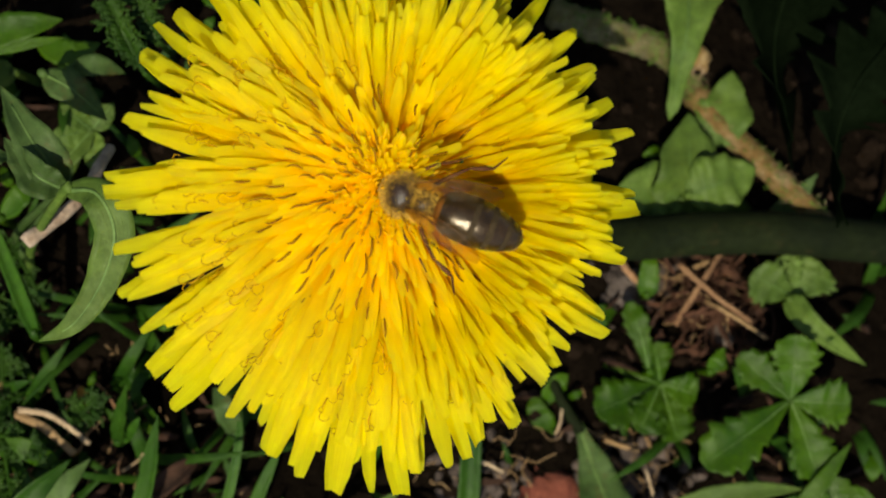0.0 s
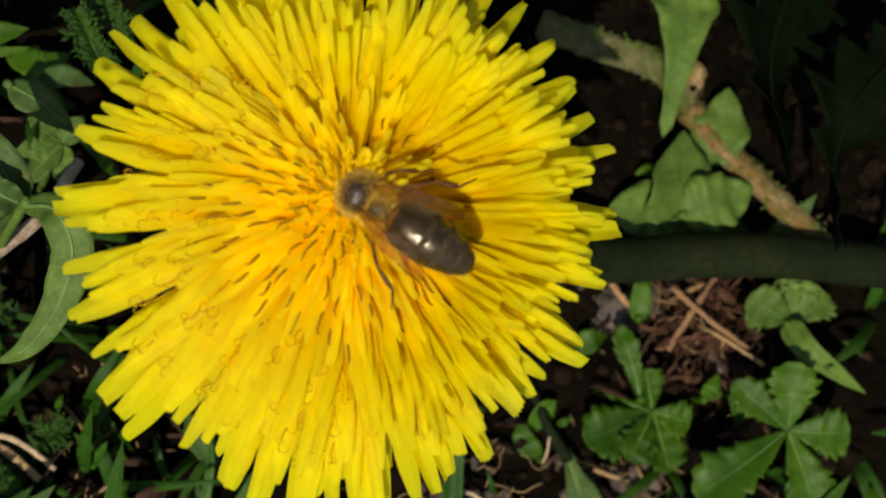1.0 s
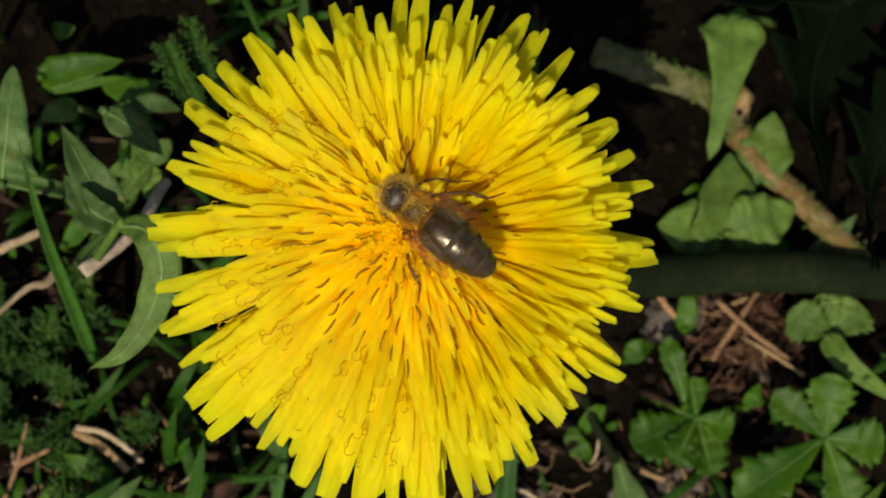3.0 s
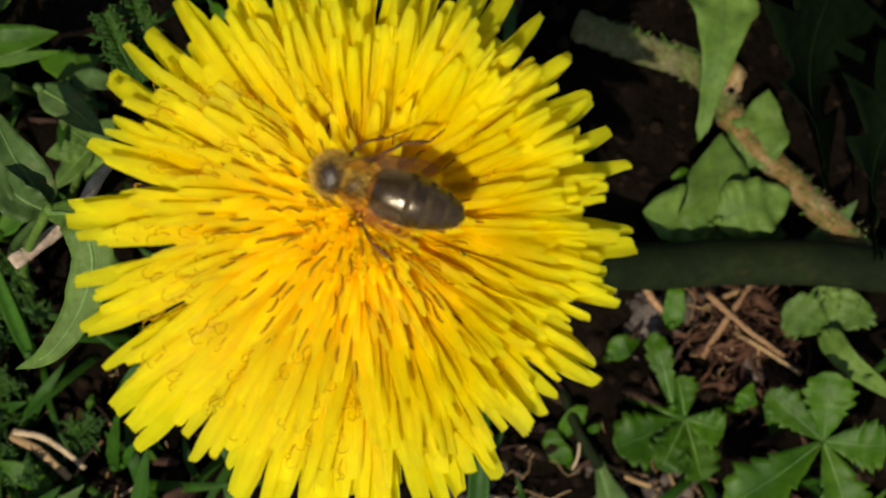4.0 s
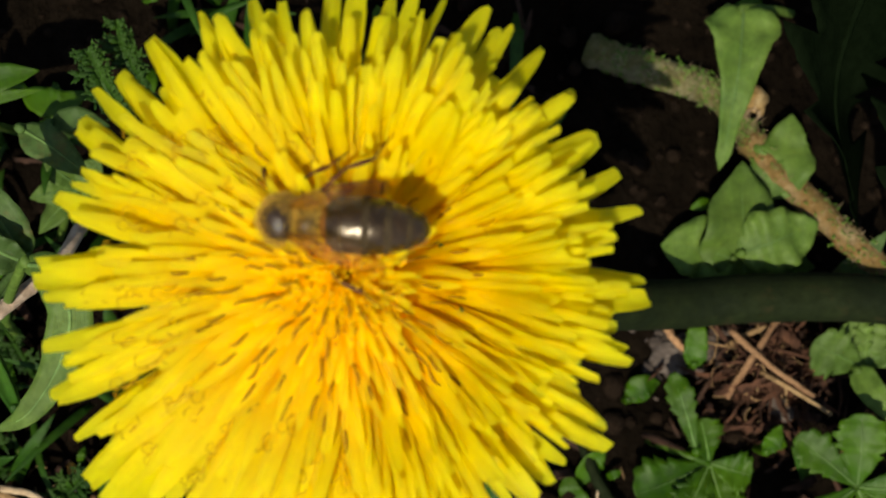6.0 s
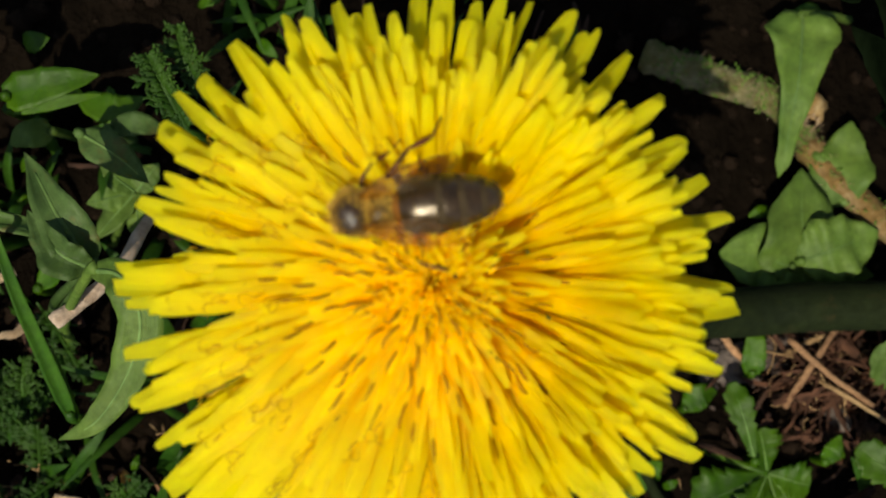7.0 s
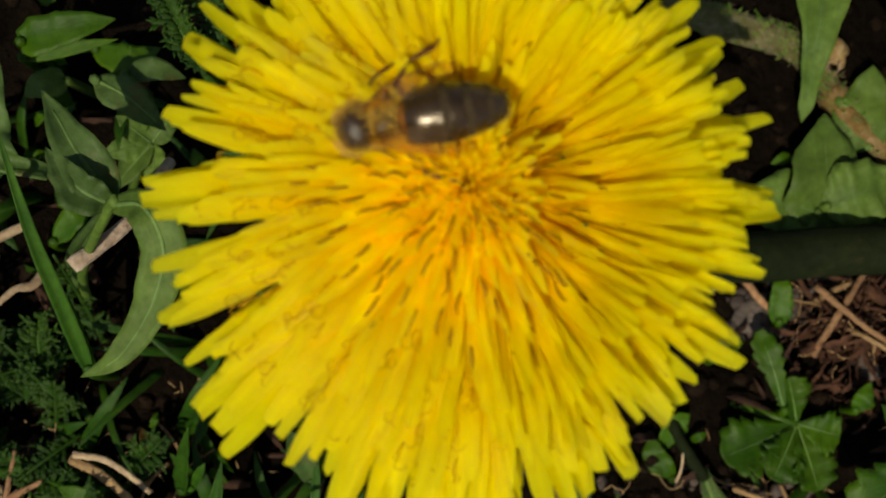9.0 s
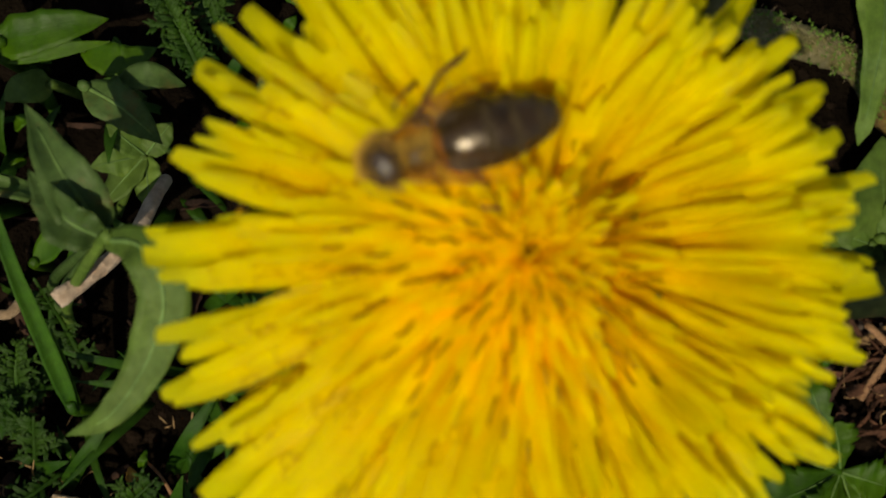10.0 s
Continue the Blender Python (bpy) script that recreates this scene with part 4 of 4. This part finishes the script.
    stick("twig", "thin grey-brown twig among the weeds", "twig", [(-47.3, -19.4, 12.1), (-44.9, -18.3, 13.2), (-43.1, -17.4, 13.2)], (0.43, 0.25), TWIG)
    stick("twig", "thin pale upright stalk", "twig", [(-8.4, -31.8, 8.8), (-7.6, -28.7, 11.0), (-7.0, -27.1, 12.1)], (0.31, 0.22), STRAW)


def build_right_weeds():
    leaf("spear_leaf", "grey-green spear-shaped leaf hanging point down", "leaf", [(38.8, 33.8, 4.0), (38.0, 29.0, 6.0), (36.9, 22.6, 6.2), (35.5, 16.2, 5.0)], 4.0, GREY, "spear", cup=0.18, seed=51, wave=0.1, rib=0.2, root=(46, 34), n=30)
    leaf("heart_leaf", "rounded pale green leaf with a soft fold", "leaf", [(38.3, 4.4, 3.2), (38.1, 8.0, 4.3), (38.0, 12.0, 4.6), (38.3, 17.2, 3.8)], 5.2, GREY, "oval", cup=0.1, seed=52, wave=0.1, rib=0.15)
    leaf("heart_leaf", "pale green side lobe of a rounded leaf", "leaf", [(37.6, 7.2, 4.6), (41.6, 8.6, 5.2), (46.2, 10.4, 4.0)], 3.7, GREY, "oval", cup=0.1, seed=53, wave=0.1, rib=0.12)
    leaf("heart_leaf", "pale green rounded leaf near the petals", "leaf", [(37.0, 6.6, 4.4), (33.3, 7.8, 5.0), (29.3, 8.4, 3.8)], 3.9, GREY, "oval", cup=0.1, seed=50, wave=0.1, rib=0.12)
    leaf("small_leaf", "light green leaf beside the woody stem", "leaf", [(40.6, 13.0, 1.6), (43.0, 17.6, 2.6), (44.2, 22.4, 2.0)], 3.3, GREY, "lance", seed=54, wave=0.1)
    way = [(22.2, 30.5, 0.0), (28.5, 27.8, 1.1), (36.4, 24.6, 1.1), (40.7, 18.4, 1.1), (46.2, 12.2, 2.2), (51.6, 6.5, 3.3), (58.7, 0.1, 1.1)]
    stem = base_of("woody_stem", way[0], "mossy brown woody stem lying on the soil", "stem")
    line = [p - Vector(way[0]) for p in spline(way, 44)]
    rng = random.Random(8)
    for k, (a, b) in enumerate(((0, 13), (12, 21), (20, 45))):
        v, f, u = tube_data(line[a:b], [(1.9 - 0.012 * (a + i)) * rng.uniform(0.88, 1.12) for i in range(b - a)], 14, 0.9, 0.06)
        mesh("bark", v, f, BARK if k < 2 else RUST, stem, "" if k < 2 else "orange brown bare length", u)
    # a broken knot: orange wood with a pale torn rim round a dark ball
    v, f = ball_data(Vector((40.2, 23.8, 2.0)) - Vector(way[0]), (1.3, 1.7, 1.3), None, 0.35, 12, 3)
    knot = mesh("knot", v, f, RUST, stem, "broken orange brown knot")
    rim = []
    for i in range(40):
        th = i / 40 * 6.283
        p = Vector((39.7, 22.3, 2.3)) - Vector(way[0]) + Vector((math.cos(th) * 0.75, math.sin(th) * 0.6, 0.4 * math.sin(th)))
        rim.append(tube_data([p, p + Vector((rng.uniform(-0.4, 0.4), rng.uniform(-0.3, 0.3), rng.uniform(0.4, 0.9)))], [0.16, 0.05], 4))
    v, f, u = joined(rim)
    mesh("torn_rim", v, f, PALE, knot, "pale torn fibres", u)
    # no opening is cut: the ball's colour stands for the hollow's shade
    v, f = ball_data(Vector((39.7, 22.3, 2.3)) - Vector(way[0]), (0.6, 0.45, 0.5), None, 0.1, 13, 2)
    mesh("hole", v, f, SOIL_SHADE, knot, "near-black ball painted as a hollow's shade")
    moss, fuzz = [], []
    for _ in range(2300):
        mossy = rng.random() < 0.6
        p = line[(rng.randrange(3, 20) if rng.random() < 0.75 else rng.randrange(20, 40)) if mossy else rng.randrange(3, 43)]
        d = Vector((rng.gauss(0, 1), rng.gauss(0, 1), abs(rng.gauss(0, 1)) + 0.2)).normalized()
        q = p + d * 1.5 + Vector((rng.uniform(-0.6, 0.6), rng.uniform(-0.6, 0.6), 0))
        if mossy:
            moss.append(tube_data([q, q + d * rng.uniform(0.05, 0.25) + Vector((rng.uniform(-0.3, 0.3), rng.uniform(-0.3, 0.3), 0))], [0.13, 0.04], 4))
        if rng.random() < 0.35:
            side = Vector((rng.uniform(-0.5, 0.5), rng.uniform(-0.5, 0.5), rng.uniform(-0.1, 0.4)))
            fuzz.append(tube_data([q, q + d * 0.15 + side * 0.4, q + d * 0.22 + side * rng.uniform(0.6, 1.3)], [0.03, 0.026, 0.012], 3))
    v, f, u = joined(moss)
    tagged(mesh("moss", v, f, MOSS, stem, "short pale green moss tufts", u), kind="stuff")
    v, f, u = joined(fuzz)
    tagged(mesh("fuzz", v, f, PALE, stem, "fine pale hairs on the bark", u), kind="stuff")
    leaf("pointed_leaf", "brownish green pointed leaf by the stalk", "leaf", [(47.2, 1.5, 1.1), (50.1, 5.1, 3.3), (53.7, 9.4, 4.4)], 1.6, DULL, "lance", seed=55)
    leaf("low_leaf", "small green leaf behind the stalk", "leaf", [(39.6, 4.4, 0.0), (42.9, 6.2, 1.1), (46.5, 5.5, 1.1)], 2.0, FRESH, "oval", seed=56)
    compound_leaf("cinquefoil_leaf", "bright green toothed cinquefoil leaf of spread leaflets", "leaf", (48.7, -17.6, 7.2), [((49.0, -9.7, 8.8), 3.2), ((42.4, -12.0, 7.7), 2.4), ((37.5, -24.6, 8.8), 3.6), ((51.5, -26.9, 7.7), 3.3), ((55.7, -18.2, 7.7), 3.2)], FRESH, (50, -15), "wedge", 60)
    compound_leaf("cinquefoil_leaf", "bright green toothed cinquefoil leaf half in shade", "leaf", (34.2, -15.6, 2.2), [((25.8, -18.6, 4.4), 3.6), ((30.9, -21.1, 4.4), 3.0), ((35.9, -22.6, 3.3), 3.0), ((38.7, -17.1, 2.2), 2.6), ((33.0, -10.5, 4.4), 2.4)], FRESH, (27, -13), "wedge", 70)
    leaf("toothed_leaf", "narrow bright green toothed leaf by the petals", "leaf", [(32.4, -14.0, 4.6), (31.2, -9.6, 5.8), (30.0, -5.4, 5.2)], 1.7, FRESH, "wedge", n=40, cup=0.2, seed=75, wave=0.08, rib=0.14)
    leaf("strap_leaf", "short green blade beside the dry twigs", "leaf", [(32.7, -4.8, 2.6), (32.9, -1.8, 3.6), (33.0, 1.4, 3.2)], 1.3, FRESH, "grass", cup=0.2, seed=76)
    leaf("small_leaf", "small bright green leaf in a dark gap", "leaf", [(40.0, -14.3, 3.6), (40.7, -12.9, 4.6), (41.6, -11.3, 4.4)], 1.0, FRESH, "oval", seed=77)
    compound_leaf("cinquefoil_leaf", "dull green toothed leaf beside the stalk", "leaf", (51.2, -5.6, 2.2), [((45.2, -2.6, 4.4), 3.2), ((49.1, -0.6, 3.3), 2.6), ((54.7, -2.0, 3.3), 3.0), ((52.3, -0.3, 3.3), 2.4)], GREY, (52, -7), "wedge", 80)
    leaf("strap_leaf", "smooth narrow green leaf beside the cinquefoil", "leaf", [(50.1, -5.6, 3.3), (52.3, -9.0, 5.5), (59.0, -14.0, 4.4)], 1.5, GREY, "grass", cup=0.5, seed=57)
    leaf("spoon_leaf", "grey-green spoon-shaped leaf on a dark stalk", "leaf", [(24.0, -20.1, 2.2), (25.5, -25.4, 3.8), (27.5, -32.0, 6.1), (30.3, -41.7, 6.6)], 3.3, DULL, "spoon", cup=0.3, seed=58, wave=0.16, rib=0.3, root=False)
    stick("leaf_stalk", "dark drooping leaf stalk over the soil", "stalk", [(24.2, -21.2, 2.2), (21.8, -17.0, 2.8), (20.0, -12.2, 1.1)], (0.75, 0.55), STALK_SHADE)
    leaf("strap_leaf", "pale green leaf lying along the soil", "leaf", [(31.2, -32.5, 5.5), (37.7, -29.1, 7.7), (43.6, -27.9, 8.8), (49.8, -28.1, 7.7)], 1.5, GREY, "grass", cup=0.3, seed=59)
    leaf("strap_leaf", "slim bright green blade", "leaf", [(48.4, -32.3, 6.6), (51.2, -27.7, 8.8), (55.3, -22.6, 8.8)], 1.2, FRESH, "grass", seed=60)
    compound_leaf("cinquefoil_leaf", "small bright toothed leaf at the soil", "leaf", (55.1, -32.7, 4.4), [((50.2, -29.3, 5.5), 2.6), ((54.0, -27.2, 5.5), 2.6), ((58.6, -29.3, 5.5), 2.6)], FRESH, (55, -34), "wedge", 90)
    for i, (a, b, c) in enumerate((((19.9, -17.9, 1.1), (21.5, -15.3, 2.2), (22.9, -14.2, 2.2)), ((20.9, -21.1, 1.1), (19.0, -18.5, 2.2), (18.7, -16.4, 2.2)), ((25.6, -8.6, 1.1), (27.2, -7.1, 2.2), (29.2, -6.8, 1.1)))):
        leaf("small_leaf", "small round green seedling leaf", "leaf", [a, b, c], 1.4, FRESH, "oval", seed=100 + i)
    # dandelion leaves with deep shade put into their near-black base colour
    leaf("dandelion_leaf", "lobed dandelion leaf with deep shade put in its green", "leaf", [(54.4, 42.1, 13.2), (47.7, 31.6, 15.4), (45.1, 21.8, 15.4), (48.1, 9.5, 12.1)], 14.0, LEAF_SHADE, "lobed", n=60, cup=0.1, seed=111, rib=0.6, root=(66, 40), up=(0.55, 0.68, 0.47), roll=17.6)
    leaf("dandelion_leaf", "lobed dandelion leaf with deep shade put in its green", "leaf", [(59.7, 24.9, 16.5), (52.7, 17.9, 19.8), (50.5, 11.0, 18.7), (52.0, 2.7, 15.4)], 12.0, LEAF_SHADE, "lobed", n=60, cup=0.1, seed=112, rib=0.5, root=(68, 30), up=(0.55, 0.68, 0.47), roll=-3.1)
    leaf("dandelion_leaf", "rounded dandelion leaf end with shade put in its green", "leaf", [(54.6, 39.0, 19.8), (44.6, 35.6, 23.1), (38.4, 32.8, 23.1), (32.4, 32.7, 22.0)], 6.5, LEAF_SHADE, "oval", n=30, cup=0.1, seed=113, rib=0.5, root=(68, 42), up=(0.4, 0.75, 0.52), roll=-9.2)
    # dry twigs and crumpled litter
    for pts, r in (([(36.6, -1.0, 3.3), (40.6, -4.9, 4.4), (45.5, -8.4, 3.3)], 0.66), ([(36.2, -8.5, 2.2), (39.8, -2.8, 3.3), (42.3, 0.4, 2.2)], 0.7), ([(36.4, -3.2, 1.1), (39.0, -1.5, 2.2), (42.9, -0.3, 1.1)], 0.6), ([(29.6, 0.1, 1.1), (30.8, -2.1, 2.2), (33.2, -4.2, 1.1)], 0.8), ([(39.7, -5.6, 2.2), (42.0, -7.0, 4.4), (47.6, -10.6, 2.2)], 0.5), ([(27.2, -22.2, 2.2), (28.8, -22.8, 3.3), (31.2, -23.7, 2.2)], 0.6)):
        stick("twig", "dry reddish brown twig lying on the soil", "twig", pts, (r * 0.62, r * 0.45), STRAW if r < 0.65 else TWIG)


def build_stones():
    rng = random.Random(5)
    def stone(name, label, at, size, mat, seed, level=3, rough=0.35):
        v, f = ball_data((0, 0, 0), size, Matrix.Rotation(rng.uniform(0, 3), 3, "Z"), rough, seed, level)
        ob = mesh(name, [Vector(p) + Vector(at) for p in v], f, mat, None, "", None, at)
        tagged(ob, label, "stone")
    stone("red_stone", "rough red brick fragment on the soil", (19.9, -29.2, 0.6), (5.0, 4.0, 3.0), BRICK, 3)
    stone("red_stone", "small red brick crumb", (14.6, -29.6, 0.0), (2.4, 1.8, 1.6), BRICK, 4)
    stone("pebble", "small grey pebble in the soil", (13.1, -25.3, 0.0), (2.6, 1.8, 1.6), PEBBLE, 6)
    stone("pebble", "small grey pebble in the soil", (18.6, -23.2, -0.6), (1.8, 2.0, 1.3), PEBBLE, 7)
    stone("pebble", "pinkish small stone among twigs", (42.5, -10.0, 0.6), (1.6, 1.1, 1.0), PEBBLE, 8)
    stone("pebble", "pinkish small stone under the petals", (30.5, -4.3, 0.0), (2.2, 2.0, 1.4), PEBBLE, 9)


def build_straws():
    """Thin dry straws and twigs strewn between the weeds."""
    rng = random.Random(31)
    for i in range(26):
        if i < 17:
            x, y = rng.uniform(-58, -22), rng.uniform(-34, -14)
        else:
            x, y = rng.uniform(8, 38), rng.uniform(-34, -16)
        a, ln = rng.uniform(0, 6.28), rng.uniform(3, 11)
        z = ground_height(x, y) + rng.uniform(0.4, 2.5)
        d = Vector((math.cos(a), math.sin(a), rng.uniform(-0.05, 0.35)))
        p = Vector((x, y, z))
        side = Vector((-d.y, d.x, 0)) * rng.uniform(-0.14, 0.14) * ln
        mat, kind = rng.choice(((STRAW, "straw"), (TWIG, "twig"), (PALE, "straw"), (STRAW, "straw")))
        r = rng.uniform(0.12, 0.34)
        label = "thin reddish brown twig between the weeds" if kind == "twig" else "thin dry beige straw between the weeds"
        ob = stick(kind, label, kind, [tuple(p), tuple(p + d * ln * 0.5 + side), tuple(p + d * ln)], (r, r * 0.6), mat, 6, 8, 0.15, 0.6)
        tagged(ob, label, kind, "dry straws on the soil")


def build_husk():
    v, f = ball_data((0, 0, 0), (0.55, 1.2, 0.5), Matrix.Rotation(0.2, 3, "Z"), 0.15, 4, 3)
    at = (-33.8, -14.2, 8.8)
    tagged(mesh("seed_husk", [Vector(p) + Vector(at) for p in v], f, HUSK, None, "", None, at), "small orange brown seed husk among the weeds", "seed")


def build_clutter():
    """Crumbs of soil, litter flakes and low grass that nobody could count."""
    rng = random.Random(21)
    crumbs, flakes, blades, tiny = [], [], [], []
    for i in range(1500):
        x, y = rng.uniform(-75, 75), rng.uniform(-50, 50)
        s = rng.uniform(0.3, 1.5) * (0.6 if rng.random() < 0.6 else 1)
        v, f = ball_data((x, y, ground_height(x, y) + s * 0.2), (s * rng.uniform(0.7, 1.4), s, s * 0.7), Matrix.Rotation(rng.uniform(0, 6), 3, "Z"), 0.5, i, 1)
        crumbs.append((v, f))
    for i in range(420):
        x, y = rng.uniform(-75, 75), rng.uniform(-50, 50)
        if x > 20 and y > 6 or x < -26 and y > 20:
            continue
        a, ln = rng.uniform(0, 6.28), rng.uniform(2, 7)
        z = ground_height(x, y) + rng.uniform(0.5, 1.6)
        d = Vector((math.cos(a), math.sin(a), 0))
        p = Vector((x, y, z))
        flakes.append(ribbon_data(spline([p, p + d * ln * 0.5 + Vector((0, 0, rng.uniform(0, 1.5))), p + d * ln], 6), outline("grass", rng.uniform(0.15, 0.6), 6, i), rng.uniform(0, 1.2), (0, 0, 1), rng.uniform(-50, 50), 0.35, i, 0.15, 3))
    for i in range(1500):
        left = rng.random() < 0.72
        x = rng.uniform(-78, -12) if left else rng.uniform(-12, 80)
        y = rng.uniform(-48, 48)
        if i > 500:
            x, y = rng.uniform(-200, 200), rng.uniform(-170, 170)
            if abs(x) < 85 and abs(y) < 55:
                continue
        if 18 < x < 85 and 3 < y < 55 or 22 < x < 60 and -18 < y < 4 or x < -26 and y > 22 and i < 500:
            continue
        a, ln = rng.uniform(0, 6.28), rng.uniform(6, 17)
        p = Vector((x, y, ground_height(x, y) - 0.5))
        d = Vector((math.cos(a), math.sin(a), 0))
        tip = p + d * ln * rng.uniform(0.4, 0.95) + Vector((0, 0, ln * rng.uniform(0.25, 0.7)))
        blades.append(ribbon_data(spline([p, p.lerp(tip, 0.5) + Vector((0, 0, ln * 0.15)), tip], 8), outline("grass", rng.uniform(0.35, 0.9), 8, i), 0.4, (0, 0, 1), rng.uniform(-30, 30), 0, i, 0.15, 3))
    for i in range(150):
        x, y = rng.uniform(-78, 80), rng.uniform(-48, 48)
        if x > 12 and rng.random() < 0.6:
            continue
        a, ln = rng.uniform(0, 6.28), rng.uniform(1.6, 4)
        p = Vector((x, y, ground_height(x, y) + rng.uniform(0.5, 3)))
        d = Vector((math.cos(a), math.sin(a), rng.uniform(0.0, 0.5)))
        tiny.append(ribbon_data(spline([p, p + d * ln * 0.5 + Vector((0, 0, 0.6)), p + d * ln], 8), outline("oval", ln * rng.uniform(0.2, 0.36), 8, i), 0.2, (0, 0, 1), rng.uniform(-30, 30), 0.1, i, 0.15, 5))
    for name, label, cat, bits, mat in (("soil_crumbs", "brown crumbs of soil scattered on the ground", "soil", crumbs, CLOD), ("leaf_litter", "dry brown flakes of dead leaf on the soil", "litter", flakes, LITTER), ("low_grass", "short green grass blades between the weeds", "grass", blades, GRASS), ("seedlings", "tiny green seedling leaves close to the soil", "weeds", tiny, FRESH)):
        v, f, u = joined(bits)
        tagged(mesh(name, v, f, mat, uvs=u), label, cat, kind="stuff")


def build_litter_clump():
    """A knot of crumpled brown fibres and grit on the bare soil."""
    rng = random.Random(77)
    a, b = Vector((37.4, -0.6, 0.0)), Vector((46.1, -11.5, 0.0))
    bits = []
    for i in range(190):
        x, y = rng.gauss(0.5 * (a.x + b.x), 3.2), rng.gauss(0.5 * (a.y + b.y), 3.4)
        th, ln = rng.uniform(0, 6.28), rng.uniform(1.5, 6.0)
        p = Vector((x, y, ground_height(x, y) + rng.uniform(0.3, 3.4)))
        d = Vector((math.cos(th), math.sin(th), rng.uniform(-0.2, 0.5)))
        kink = Vector((rng.uniform(-0.4, 0.4), rng.uniform(-0.4, 0.4), rng.uniform(-0.2, 0.5)))
        bits.append(ribbon_data(spline([p, p + d * ln * 0.5 + kink, p + d * ln], 7), outline("grass", rng.choice((0.07, 0.11, 0.18, 0.3, 0.55)), 7, i), rng.uniform(0, 1.3), (0, 0, 1), rng.uniform(-70, 70), 0.5, i, 0.12, 3))
    v, f, u = joined(bits)
    tagged(mesh("litter_clump", v, f, FIBRE, uvs=u), "crumpled reddish brown plant fibres on the soil", "litter", kind="stuff")
    grit = []
    for i, (c, n, w) in enumerate((((31.2, -26.0, 0.0), 110, 6.0), ((30.5, -4.3, 0.0), 30, 3.5), ((11.5, -28.9, 0.0), 120, 7.0), ((-51.0, -30.3, 0.0), 40, 7.0), ((38.0, -2.0, 0.0), 40, 5.0))):
        for k in range(n):
            x, y = c[0] + rng.gauss(0, w * 0.6), c[1] + rng.gauss(0, w * 0.6)
            r = rng.uniform(0.25, 0.95)
            grit.append(ball_data((x, y, ground_height(x, y) + r * 0.4), (r * 1.3, r, r * 0.8), Matrix.Rotation(rng.uniform(0, 3), 3, "Z"), 0.9, i * 90 + k, 1))
    # thin curly rootlets and chaff caught between the weeds
    roots = []
    for c, n, w in (((41.0, -5.0), 45, 4.5), ((30.0, -26.0), 26, 5.0), ((13.0, -27.0), 22, 6.0), ((-41.0, -20.0), 30, 7.0)):
        for k in range(n):
            x, y = c[0] + rng.gauss(0, w * 0.7), c[1] + rng.gauss(0, w * 0.7)
            th, ln = rng.uniform(0, 6.28), rng.uniform(1.5, 6.0)
            p, pts = Vector((x, y, ground_height(x, y) + rng.uniform(0.4, 3.0))), []
            for m in range(6):
                pts.append(p.copy())
                th += rng.gauss(0, 0.7)
                p = p + Vector((math.cos(th), math.sin(th), rng.gauss(0, 0.3))) * ln / 5
            roots.append(tube_data(spline(pts, 12), [rng.uniform(0.04, 0.09)] * 13, 4))
    v, f, u = joined(roots)
    tagged(mesh("rootlets", v, f, STRAW, uvs=u), "thin curly dry rootlets on the soil", "litter", kind="stuff")
    chaff = []
    for k in range(170):
        left = rng.random() < 0.75
        x, y = (rng.uniform(-56, -14), rng.uniform(-34, -8)) if left else (rng.uniform(6, 50), rng.uniform(-34, -10))
        th, ln = rng.uniform(0, 6.28), rng.uniform(0.3, 1.5)
        p = Vector((x, y, ground_height(x, y) + rng.uniform(0.5, 3.5)))
        d = Vector((math.cos(th), math.sin(th), rng.uniform(-0.3, 0.5)))
        chaff.append(ribbon_data([p, p + d * ln * 0.5, p + d * ln], [(0.03, 0.03), (0.07, 0.06), (0.02, 0.02)], 0.4, (0, 0, 1), rng.uniform(-40, 40), 0, k, 0.05, 3))
    v, f, u = joined(chaff)
    tagged(mesh("chaff", v, f, STRAW, uvs=u), "tiny pale flecks of dry chaff", "litter", kind="stuff")
    v, f, u = joined(grit)
    tagged(mesh("grit", v, f, GRIT, uvs=u), "pinkish grey grit and crumbs on the soil", "stones", kind="stuff")


build_left_weeds()
build_yarrow()
build_lower_weeds()
build_right_weeds()
build_stones()
build_clutter()
build_litter_clump()
build_husk()
build_straws()


# bee: seconds, place in millimetres, bearing
BEE = [
    (0, 3.83, 4.80, 157.1),
    (0.5, 3.83, 4.78, 148.6),
    (1, 3.03, 5.79, 145.9),
    (1.5, 2.24, 5.79, 156.6),
    (2, 1.68, 6.75, 152.0),
    (2.5, 1.72, 7.21, 145.7),
    (3, 1.26, 7.97, 141.1),
    (4.3, 0.58, 9.53, 164.8),
    (4.5, 0.19, 9.91, 158.6),
    (5, 0.36, 9.75, 160.2),
    (5.2, 0.21, 9.41, 156.4),
    (6.3, -1.94, 10.54, 179.3),
    (6.5, -2.24, 10.81, 177.6),
    (7, -2.47, 11.38, -173.6),
    (7.5, -3.13, 10.82, -174.6),
    (8, -4.01, 10.92, -178.4),
    (8.5, -4.11, 11.32, -174.2),
    (9, -4.35, 10.65, -172.5),
    (9.5, -5.05, 12.18, 177.0),
    (10, -5.25, 12.24, -164.0),
]


def motions():
    for leg, hip, way in legs:
        # small alternate steps
        walk(leg, [(i * 0.5, pose(hip.x, hip.y, hip.z, 0, 0, way * (7, -7)[i % 2])) for i in range(21)])
    walk(bee, [(t, pose(x * 1e-3, y * 1e-3, 0.0588, 0, 7, a % 360)) for t, x, y, a in BEE])


motions()
